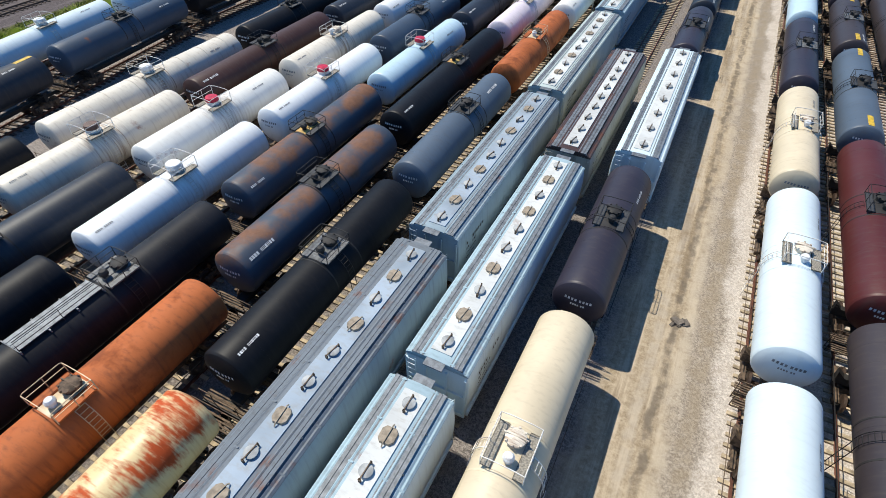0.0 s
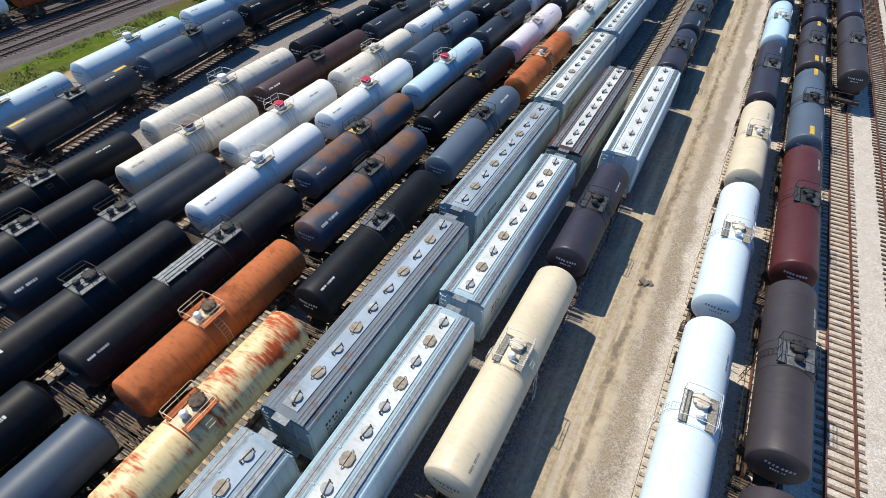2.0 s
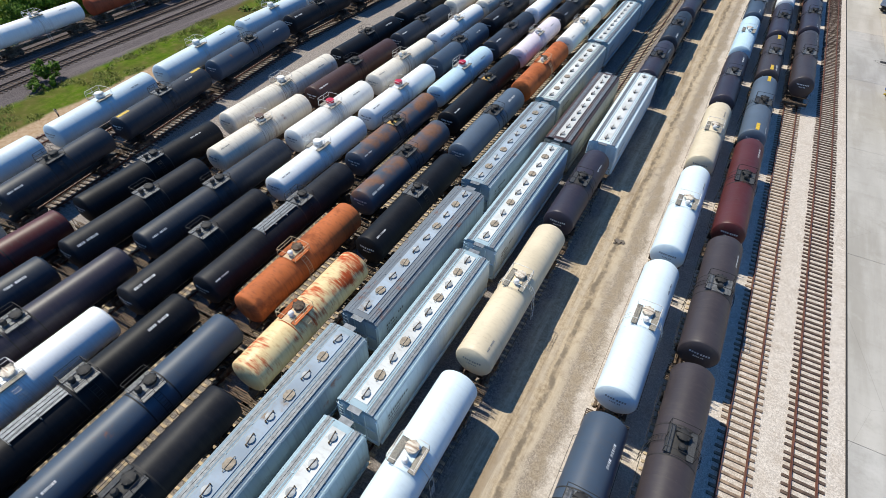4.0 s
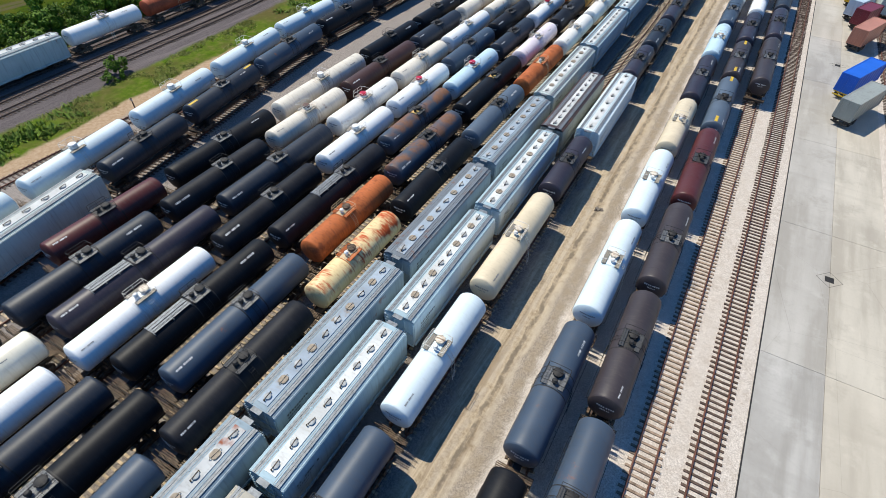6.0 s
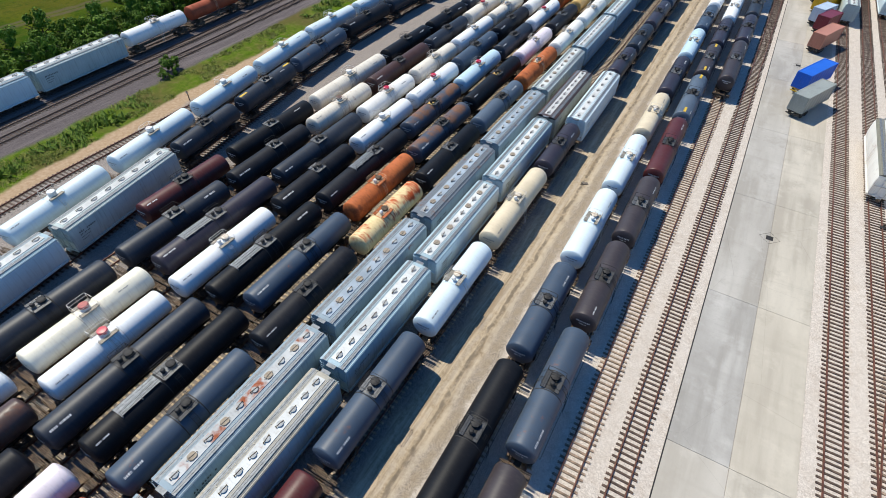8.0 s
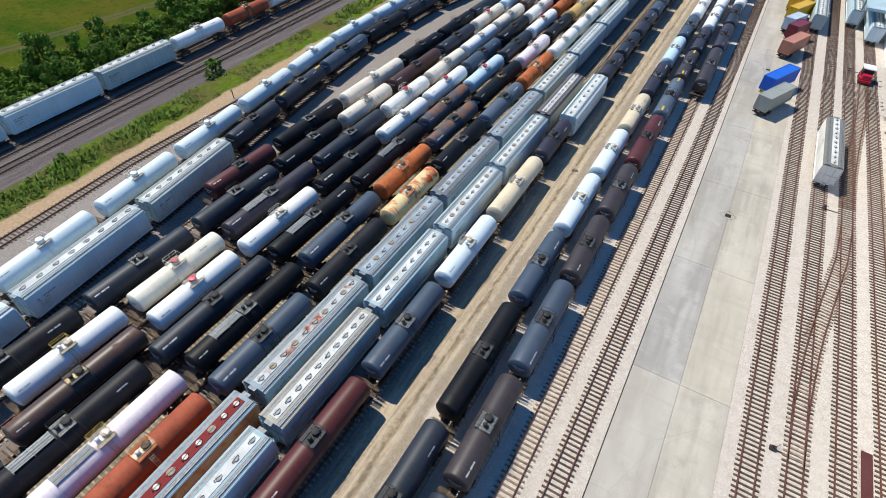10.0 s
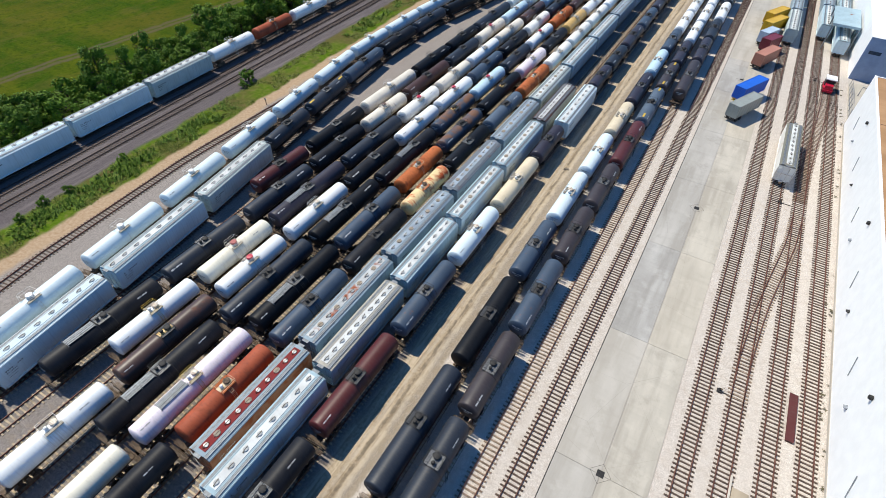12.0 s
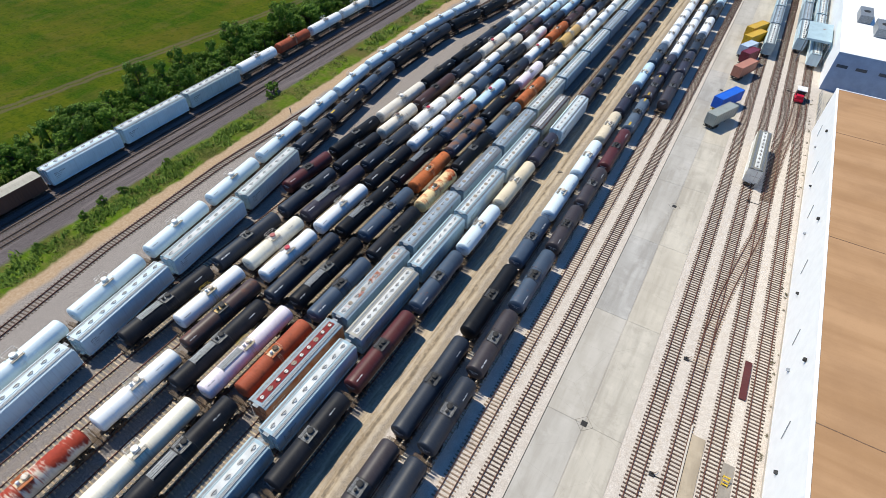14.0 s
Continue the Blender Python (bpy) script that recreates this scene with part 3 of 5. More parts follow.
def hop_roof(L):
    """The arched roof sheet with pressed lengthwise ribs."""
    def build(bm):
        h = L / 2
        prof = []
        n = 36
        for i in range(n + 1):
            x = -1.52 + 3.04 * i / n
            z = H_EAVE + (H_PEAK - H_EAVE) * (1 - (abs(x) / 1.52) ** 2.4)
            prof.append((x, z + (0.045 if abs(x) > 0.6 and i % 2 else 0)))
        rows = [[bm.verts.new((x, y, z)) for x, z in prof] for y in (-h, h)]
        low = [[bm.verts.new((x, y, H_EAVE - 0.06)) for x in (-1.52, 1.52)] for y in (-h, h)]
        for k in range(n):
            bm.faces.new((rows[0][k], rows[0][k + 1], rows[1][k + 1], rows[1][k]))
        bm.faces.new((low[0][0], rows[0][0], rows[1][0], low[1][0]))
        bm.faces.new((rows[0][n], low[0][1], low[1][1], rows[1][n]))
        bm.faces.new([low[0][0], low[0][1]] + rows[0][::-1])
        bm.faces.new([low[1][1], low[1][0]] + rows[1])
        cross = 8
        for i in range(cross + 1):
            y = -h + 0.1 + (L - 0.2) * i / cross
            for s in (-1, 1):
                for x0, x1 in ((0.62, 1.05), (1.05, 1.50)):
                    z0, z1 = (H_EAVE + (H_PEAK - H_EAVE) * (1 - (x / 1.52) ** 2.4) + 0.045 for x in (x0, x1))
                    vs = [bm.verts.new(p) for p in ((s * x0, y - 0.04, z0), (s * x1, y - 0.04, z1), (s * x1, y + 0.04, z1), (s * x0, y + 0.04, z0))]
                    bm.faces.new(vs if s > 0 else vs[::-1])
    return build


def hop_panel(L):
    def build(bm):
        box(bm, -0.49, 0.49, -L / 2 + 0.45, L / 2 - 0.45, H_PEAK - 0.06, H_PEAK + 0.035)
    return build


def running_board(L):
    """A long open grating on brackets."""
    def build(bm):
        z = H_PEAK + 0.02
        for i in range(3):
            box(bm, -0.26 + i * 0.19, -0.095 + i * 0.19, -L / 2, L / 2, z, z + 0.035)
        n = 9
        for i in range(n + 1):
            y = -L / 2 + 0.05 + (L - 0.1) * i / n
            box(bm, -0.30, 0.32, y - 0.035, y + 0.035, z - 0.16, z)
    return build


def end_step(bm):
    box(bm, -0.45, 0.45, -0.30, 0.30, H_PEAK - 0.06, H_PEAK)


def round_hatch(bm):
    z = H_PEAK + 0.03
    lathe(bm, [(0.24, z), (0.24, z + 0.09), (0.275, z + 0.095), (0.275, z + 0.13), (0.2, z + 0.16), (0.04, z + 0.17)], 18)
    return True


def hatch_bar(bm):
    z = H_PEAK + 0.235
    box(bm, -0.022, 0.022, -0.42, 0.36, z - 0.035, z)
    box(bm, -0.05, 0.05, -0.43, -0.36, z - 0.20, z)
    box(bm, -0.035, 0.035, 0.32, 0.37, z - 0.20, z)


def square_hatch(bm):
    z = H_PEAK + 0.03
    v = [bm.verts.new((x, y, zz)) for zz, s in ((z, 1.0), (z + 0.12, 0.94)) for x, y in ((-0.34 * s, -0.2 * s), (-0.2 * s, -0.36 * s), (0.2 * s, -0.36 * s), (0.34 * s, -0.2 * s), (0.34 * s, 0.2 * s), (0.2 * s, 0.36 * s), (-0.2 * s, 0.36 * s), (-0.34 * s, 0.2 * s))]
    for i in range(8):
        bm.faces.new((v[i], v[(i + 1) % 8], v[8 + (i + 1) % 8], v[8 + i]))
    bm.faces.new(v[8:])
    tube(bm, [(-0.02, -0.5, z + 0.05), (-0.02, -0.4, z + 0.15), (0.02, 0.4, z + 0.15), (0.02, 0.48, z + 0.06)], 0.03, 4)


def hop_bay(bm):
    """One discharge funnel under the body."""
    a = [bm.verts.new((x, y, 1.25)) for x, y in ((-1.4, -2.0), (1.4, -2.0), (1.4, 2.0), (-1.4, 2.0))]
    b = [bm.verts.new((x, y, 0.42)) for x, y in ((-0.5, -0.35), (0.5, -0.35), (0.5, 0.35), (-0.5, 0.35))]
    for k in range(4):
        bm.faces.new((b[k], b[(k + 1) % 4], a[(k + 1) % 4], a[k]))
    bm.faces.new(b[::-1])
    bm.faces.new(a)


def hop_end(bm):
    """The open end frame: posts, sloping sheet and sill. Points along +y."""
    box(bm, -1.45, 1.45, 0.0, 0.10, 1.0, 1.24)
    for x in (-1.42, -0.5, 0.5, 1.42):
        box(bm, x - 0.05, x + 0.05, 0.0, 0.09, 1.24, 3.95)
    box(bm, -1.45, 1.45, 0.0, 0.10, 2.55, 2.66)
    box(bm, -0.3, 0.3, -1.2, 0.35, 0.85, 1.15)


def end_ladder(bm):
    for x in (0.95, 1.42):
        tube(bm, [(x, 0.16, 0.7), (x, 0.16, 4.2)], 0.022, 4)
    for i in range(10):
        tube(bm, [(0.95, 0.16, 0.8 + i * 0.36), (1.42, 0.16, 0.8 + i * 0.36)], 0.018, 4)


def side_stencil(seed, L):
    """Bars for the marks at the end of the side sheet that faces the road."""
    def build(bm):
        r6 = random.Random(seed)
        for row, (n, s) in enumerate(((9, 0.26), (7, 0.20), (11, 0.12), (9, 0.12))):
            z = 3.15 - row * 0.34
            for i in range(n):
                if r6.random() < 0.12:
                    continue
                y = -L / 2 + 1.0 + i * s * 1.0
                w = s * r6.uniform(0.4, 0.62)
                bm.faces.new([bm.verts.new(p) for p in ((1.606, y, z), (1.606, y + w, z), (1.606, y + w, z + s * 0.8), (1.606, y, z + s * 0.8))])
    return build


HOP = {  # body, roof, panel
    "hop_white": ("hop_white", "hop_blue", "panel"), "hop_grey": ("hop_grey", "hop_grey", "panel_grey"), "hop_green": ("hop_green", "hop_green", "panel"),
    "hop_blue": ("hop_blue", "hop_blue", "panel"), "hop_rust": ("hop_rust", "hop_grey", "panel_red"), "hop_tan": ("hop_tan", "rust_brown", "panel"),
    "hop_pale": ("hop_white", "hop_white", "panel"), "hop_streak": ("hop_grey", "hop_grey", "panel_rust"), "hop_cream": ("hop_blue", "hop_tan", "panel"),
    "hop_sand": ("dull_white", "hop_olive", "panel"), "hop_plain": ("hop_white", "hop_white", "hop_white"), "hop_aged": ("hop_grey", "hop_worn", "panel_grey"),
}
HOP_WORDS = {
    "hop_white": "white covered hopper car with a bright white hatch strip", "hop_grey": "blue-grey covered hopper car with a pale hatch strip",
    "hop_green": "pale green-grey covered hopper car with round roof hatches", "hop_blue": "pale blue covered hopper car with round roof hatches",
    "hop_rust": "rusted covered hopper car with a red hatch strip", "hop_tan": "drab covered hopper car with a brown roof and white hatch strip",
    "hop_pale": "pale white covered hopper car with ribbed roof", "hop_streak": "grey covered hopper car with rust streaks along its hatches",
    "hop_cream": "blue-sided covered hopper car with a stained white roof", "hop_plain": "long plain white covered hopper car with roof hatches",
    "hop_sand": "cream-white covered hopper car with a drab roof", "hop_aged": "blue-grey covered hopper car with rust on its running boards",
}


def hopper_car(m, pitch, col, style="", group=""):
    SEED[0] += 1
    seed = SEED[0]
    rng = random.Random(seed * 11 + 3)
    L = round((pitch - 1.25) * 4) / 4
    body, roof, panel = HOP[col]
    car = empty("hopper_car", m, HOP_WORDS[col], "hopper car", group)
    part("body", L, hop_body(L), PAINT[body], car)
    part("roof", L, hop_roof(L), PAINT[roof], car)
    part("hatch_panel", L, hop_panel(L), PAINT[panel], car, "pale flat strip under the hatches" if panel != "panel_red" else "red-painted strip under the hatches")
    for s in (-1, 1):
        part("running_board", L, running_board(L), GRATING if col != "hop_aged" else PAINT["hop_worn"], car, "", move(s * 0.90, 0, -0.09))
        turn = Matrix.Rotation(0 if s > 0 else math.pi, 4, "Z")
        part("end_step", 0, end_step, GRATING, car, "", move(0, s * (L / 2 + 0.1), -0.02))
        part("end_frame", 0, hop_end, PAINT[body], car, "", move(0, s * L / 2, 0) @ turn)
        part("end_ladder", 0, end_ladder, PAINT[body] if col != "hop_rust" else STEEL, car, "", move(0, s * L / 2, 0) @ turn)
        part("coupler", 0, coupler, GRIME, car, "", move(0, s * (L / 2 - 0.1), 0) @ turn)
    n = 10 if "ten" in style or "square" in style else 8
    for i in range(n):
        y = -L / 2 + 1.05 + (L - 2.1) * i / (n - 1)
        if "square" in style and i % 3 == 1 and "tri" in style or "square" in style and i in (1, 3, 6, 8) and "tri" not in style:
            part("hatch_cover", 0, square_hatch, TAN_HATCH, car, "tan square hatch cover", move(0, y, 0) @ Matrix.Rotation(rng.uniform(-0.15, 0.15), 4, "Z"))
        else:
            hm = move(rng.uniform(-0.03, 0.03), y, 0) @ Matrix.Rotation(rng.uniform(-0.2, 0.2), 4, "Z")
            lid = part("hatch_lid", 0, round_hatch, LID if panel != "panel_red" else PAINT["dull_white"], car, "", hm)
            part("hatch_bar", 0, hatch_bar, GRIME, lid)
    part("side_stencil", (seed % 5, L), side_stencil(seed % 5, L), BLACK_MARK if col not in ("hop_rust",) else WHITE_MARK, car, "rows of small painted marks")["kind"] = "stuff"
    for i in range(3):
        part("hopper_bay", 0, hop_bay, PAINT[body], car, "", move(0, (i - 1) * (L - 7.6) / 2.4, 0))
    add_bogies(car, L / 2 - 1.6)
    return car


def box_body(L):
    def build(bm):
        box(bm, -1.55, 1.55, -L / 2, L / 2, 1.1, 4.2)
        for i in range(int(L / 0.6)):
            y = -L / 2 + 0.2 + i * 0.6
            for s in (-1, 1):
                box(bm, s * 1.58 - 0.03, s * 1.58 + 0.03, y, y + 0.1, 1.2, 4.1)
        box(bm, -0.4, 0.4, -L / 2 - 0.4, L / 2 + 0.4, 0.9, 1.15)
    return build


def box_roof(L):
    def build(bm):
        vs = [(-1.6, 4.2), (0, 4.5), (1.6, 4.2)]
        a = [bm.verts.new((x, -L / 2 - 0.05, z + 0.01)) for x, z in vs]
        b = [bm.verts.new((x, L / 2 + 0.05, z + 0.01)) for x, z in vs]
        bm.faces.new((a[0], a[1], b[1], b[0]))
        bm.faces.new((a[1], a[2], b[2], b[1]))
        bm.faces.new(a[::-1])
        bm.faces.new(b)
        bm.faces.new((a[0], b[0], b[2], a[2]))
        for i in range(int(L / 1.2)):
            y = -L / 2 + 0.5 + i * 1.2
            for s in (-1, 1):
                q = [bm.verts.new(p) for p in ((0, y, 4.54), (s * 1.6, y, 4.24), (s * 1.6, y + 0.1, 4.24), (0, y + 0.1, 4.54))]
                bm.faces.new(q if s > 0 else q[::-1])
    return build


def box_door(bm):
    box(bm, 1.60, 1.66, -1.5, 1.5, 1.2, 4.0)
    for y in (-1.0, 0, 1.0):
        box(bm, 1.66, 1.70, y - 0.05, y + 0.05, 1.25, 3.95)


def box_tag(bm):
    """Blocks of spray paint along the side, each a leaning bar."""
    rng = random.Random(5)
    for i in range(14):
        y = -5.5 + i * 0.33
        z0, z1 = 1.5 + rng.random() * 0.3, 2.7 + rng.random() * 0.5
        q = [bm.verts.new(p) for p in ((1.625, y, z0), (1.625, y + 0.2, z0), (1.625, y + 0.3, z1), (1.625, y + 0.1, z1))]
        bm.faces.new(q)


def box_car(m, pitch, col, style="", group=""):
    L = round((pitch - 1.3) * 4) / 4
    car = empty("box_car", m, "brown ribbed boxcar with sprayed marks on its side", "box car", group)
    part("body", ("box", L), box_body(L), PAINT["box_brown"], car)
    part("roof", ("box", L), box_roof(L), PAINT["hop_tan"], car, "dusty tan roof")
    for s in (0, math.pi):
        part("door", 0, box_door, PAINT["box_brown"], car, "", Matrix.Rotation(s, 4, "Z"))
    part("sprayed_marks", 0, box_tag, PAINT["hop_white"], car, "pale sprayed marks")
    add_bogies(car, L / 2 - 2)
    return car


def car_kind(col):
    return hopper_car if col.startswith("hop_") else (box_car if col == "boxcar" else tank_car)


# ---------------------------------------------------------------- where the tracks run
def line(*pts):
    """x of a track at y, through the points, with straight ends."""
    def at(y):
        for (x0, y0), (x1, y1) in zip(pts, pts[1:]):
            if y <= y1:
                break
        return x0 + (x1 - x0) * (y - y0) / (y1 - y0)
    return at


def straight(x, slope=0.0):
    return lambda y: x + slope * y


TRACK = {
    "R0": straight(15.72),
    "R1": straight(11.60),
    "R2": straight(7.50),
    "C1": straight(-1.90, -0.003),
    "C2": straight(-6.23),
    "C3": straight(-10.3, -0.002),
    "B1": straight(-14.50, -0.0075),
    "B2": straight(-18.65, -0.0075),
    "B3": straight(-22.85, -0.0085),
    "B4": straight(-26.90, -0.01),
    "B5": straight(-31.10, -0.0085),
    "B6": straight(-35.45, -0.009),
    "B7": straight(-39.75, -0.005),
    "L2": line((-38.1, -74.1), (-44.1, -24.3), (-51.6, 26.9), (-53.6, 43.8), (-53.9, 68.9), (-50.9, 91.0), (-47.9, 117.7), (-46.8, 141.3)),
    "L1": line((-42.6, -74.1), (-49.1, -27.2), (-55.9, 20.0), (-58.5, 38.8), (-59.0, 68.8), (-57.6, 94.0), (-54.8, 130.8)),
    "K": line((-53.1, -74.0), (-57.9, -43.8), (-60.2, -14.4), (-60.0, 14.2), (-58.8, 39.0)),
    "M1": straight(-84.28, -0.0447),
    "M2": straight(-76.35, -0.0411),
    "M3": straight(-80.22, -0.0429),
    "T2": straight(19.76, 0.0041),
    "S1": straight(35.55, -0.007),
    "S2": straight(39.75, -0.003),
    "S4": straight(43.97, -0.007),
    "S5": straight(48.02, -0.005),
}


def train(name, y0, cars, group):
    """Cars one behind another from y0 on; each is (pitch, colour, style)."""
    tx, y = TRACK[name], y0
    for pitch, col, style in cars:
        mid = y + pitch / 2 + (0.12 if col.startswith("hop_") else 0.14)
        ang = math.atan2(tx(mid + 6) - tx(mid - 6), 12)
        x = (tx(mid - 6) + tx(mid + 6)) / 2
        car_kind(col)(move(x, mid, 0) @ Matrix.Rotation(-ang, 4, "Z"), pitch, col, style, group)
        y += pitch


def bounds(ys, *cars):
    """Turns the places of the couplings into lengths."""
    return [(b - a, *(c if isinstance(c, tuple) else (c, ""))) for a, b, c in zip(ys, ys[1:], cars)]


FAR = 16.0


def run(ys, *cars):
    ys = list(ys)
    while len(ys) < len(cars) + 1:
        ys.append(ys[-1] + (19.2 if (cars[len(ys) - 1] if isinstance(cars[len(ys) - 1], str) else cars[len(ys) - 1][0]).startswith("hop_") else FAR))
    return bounds(ys, *cars)


# ---------------------------------------------------------------- ground
def ground_material():
    k = Nodes("yard_ground", 1.0, spec=0.03)
    pos = k.coords(world_space=True)
    s = k.sep(pos)
    x, y = s[0], s[1]
    wob = k.math("MULTIPLY", k.math("SUBTRACT", k.noise(pos, 0.16, 5, 0.6), 0.5), 3.2)
    xw = k.math("ADD", x, wob)
    fine = k.noise(pos, 7.0, 6, 0.75)
    mid = k.noise(pos, 0.9, 6, 0.6)
    large = k.noise(pos, 0.09, 4, 0.55)
    stone = k.n("ShaderNodeTexVoronoi", Scale=11.0)
    k.put(stone, "Vector", pos)
    pebble = k.n("ShaderNodeTexVoronoi", Scale=24.0)
    k.put(pebble, "Vector", pos)
    grain = k.math("ADD", k.math("MULTIPLY", fine, 0.55), k.math("ADD", k.math("MULTIPLY", k.sep(stone.outputs["Color"])[0], 0.25), k.math("MULTIPLY", k.sep(pebble.outputs["Color"])[1], 0.25)))

    def tone(dark, light, f=grain, lo=0.25, hi=0.85):
        return k.mix(k.ramp(f, lo, hi), dark, light)
    gravel = tone((0.40, 0.35, 0.30), (0.75, 0.68, 0.605))
    gravel = k.mix(k.math("MULTIPLY", k.ramp(mid, 0.4, 0.75), 0.35), gravel, (0.36, 0.28, 0.21))
    ballast = tone((0.115, 0.102, 0.095), (0.36, 0.32, 0.295))
    ballast = k.mix(k.math("MULTIPLY", k.ramp(mid, 0.45, 0.7), 0.35), ballast, (0.27, 0.21, 0.145))
    pale_ballast = tone((0.155, 0.135, 0.122), (0.44, 0.39, 0.35))
    main_ballast = tone((0.056, 0.048, 0.049), (0.20, 0.172, 0.17))
    main_ballast = k.mix(k.math("MULTIPLY", k.noise(k.coords((1.3, 0.06, 1), True), 1.0, 5, 0.65, 0.48, 0.64), 0.55), main_ballast, (0.21, 0.18, 0.175))
    dirt = tone((0.265, 0.20, 0.128), (0.49, 0.40, 0.285), k.math("ADD", k.math("MULTIPLY", fine, 0.4), k.math("MULTIPLY", k.noise(pos, 2.6, 8, 0.7), 0.6)), 0.36, 0.64)
    ruts = k.noise(k.coords((1.5, 0.09, 1), True), 1.0, 6, 0.7, 0.42, 0.62)
    dirt = k.mix(k.math("MULTIPLY", k.math("MULTIPLY", ruts, k.ramp(mid, 0.25, 0.5)), 0.75), dirt, (0.56, 0.46, 0.335))
    dirt = k.mix(k.math("MULTIPLY", k.noise(k.coords((0.8, 0.05, 1), True), 1.0, 7, 0.72, 0.50, 0.62), 0.6), dirt, (0.205, 0.15, 0.095))
    grass = tone((0.034, 0.080, 0.005), (0.145, 0.215, 0.016), k.math("ADD", k.math("MULTIPLY", fine, 0.55), k.math("MULTIPLY", mid, 0.45)), 0.32, 0.7)
    grass = k.mix(k.ramp(large, 0.42, 0.66), grass, (0.105, 0.092, 0.03))
    grass = k.mix(k.math("MULTIPLY", k.ramp(mid, 0.5, 0.68), 0.5), grass, (0.16, 0.115, 0.055))
    field = k.mix(k.noise(k.coords((0.022, 0.11, 1), True), 1.0, 5, 0.6, 0.35, 0.65), (0.026, 0.066, 0.003), (0.080, 0.098, 0.006))
    field = k.mix(k.math("MULTIPLY", k.ramp(k.noise(pos, 0.8, 9, 0.75), 0.46, 0.66), 0.75), field, (0.022, 0.046, 0.003))
    field = k.mix(k.math("MULTIPLY", k.noise(k.coords((0.05, 0.02, 1), True), 1.0, 6, 0.65, 0.45, 0.65), 0.6), field, (0.098, 0.082, 0.012))
    field = k.mix(k.math("MULTIPLY", k.ramp(k.noise(pos, 1.7, 6, 0.7), 0.5, 0.68), 0.5), field, (0.10, 0.12, 0.012))
    field = k.mix(k.math("MULTIPLY", k.noise(k.coords((1.0, 0.35, 1), True), 0.16, 8, 0.72, 0.49, 0.64), 0.45), field, (0.105, 0.090, 0.020))
    field = k.mix(k.math("MULTIPLY", k.noise(pos, 0.45, 8, 0.75, 0.50, 0.64), 0.6), field, (0.020, 0.050, 0.004))
    # the edges of the strips, from the yard's paved side out to the fields
    c = gravel
    c = k.mix(k.ramp(xw, 5.75, 4.95), c, tone((0.20, 0.165, 0.13), (0.50, 0.43, 0.35)))
    c = k.mix(k.ramp(xw, 4.25, 3.25), c, dirt)
    xn = k.math("ADD", x, k.math("MULTIPLY", k.math("SUBTRACT", k.noise(pos, 0.35, 5, 0.65), 0.5), 1.1))
    for at, wide, amount, tint in ((3.05, 0.32, 0.75, (0.14, 0.115, 0.09)), (3.75, 0.45, 0.55, (0.52, 0.44, 0.335)), (4.65, 0.6, 0.5, (0.30, 0.235, 0.155)), (2.3, 0.4, 0.4, (0.42, 0.37, 0.31))):
        band = k.ramp(k.math("ABSOLUTE", k.math("SUBTRACT", xn, at)), wide, wide * 0.3)
        c = k.mix(k.math("MULTIPLY", k.math("MULTIPLY", band, k.ramp(mid, 0.32, 0.58)), amount), c, tint)
    c = k.mix(k.ramp(xw, 0.8, -0.6), c, ballast)
    c = k.mix(k.ramp(xw, -41.0, -43.0), c, pale_ballast)
    xs = k.math("ADD", xw, k.math("MULTIPLY", y, 0.045))
    c = k.mix(k.ramp(xs, -60.6, -62.1), c, tone((0.34, 0.225, 0.13), (0.47, 0.35, 0.235), k.noise(pos, 2.0, 8, 0.7), 0.3, 0.7))
    c = k.mix(k.ramp(xs, -63.9, -65.0), c, grass)
    c = k.mix(k.ramp(xs, -70.7, -72.2), c, main_ballast)
    c = k.mix(k.ramp(xs, -88.5, -89.5), c, grass)
    c = k.mix(k.ramp(xs, -96.8, -108), c, field)
    road = k.math("ABSOLUTE", k.math("ADD", k.math("SUBTRACT", xw, k.math("MULTIPLY", y, 0.094)), 118.8))
    rut = k.math("ABSOLUTE", k.math("SUBTRACT", road, 1.0))
    c = k.mix(k.math("MULTIPLY", k.ramp(rut, 1.1, 0.25), k.math("ADD", k.math("MULTIPLY", mid, 0.6), 0.25)), c, (0.12, 0.09, 0.062))
    k.bump(grain, 0.6, 0.05)
    return k.done(c)


def build_ground():
    bm = bmesh.new()
    xs = [-2500, -900, -400, -200, -120, -90, -60, -30, 0, 30, 60, 120, 300, 900, 2500]
    ys = [-1500, -400, -150, -100, -60, -20, 20, 60, 100, 150, 220, 400, 900, 3000]
    g = [[bm.verts.new((x, y, 0)) for x in xs] for y in ys]
    for i in range(len(ys) - 1):
        for j in range(len(xs) - 1):
            bm.faces.new((g[i][j], g[i][j + 1], g[i + 1][j + 1], g[i + 1][j]))
    me = bpy.data.meshes.new("ground")
    bm.to_mesh(me)
    bm.free()
    me.materials.append(ground_material())
    tagged(new("ground", me), "pale gravel, dark ballast, tan dirt and green grass ground", "ground", "", "structure")


build_ground()


# ---------------------------------------------------------------- tracks
Y0, Y1 = -110.0, 215.0


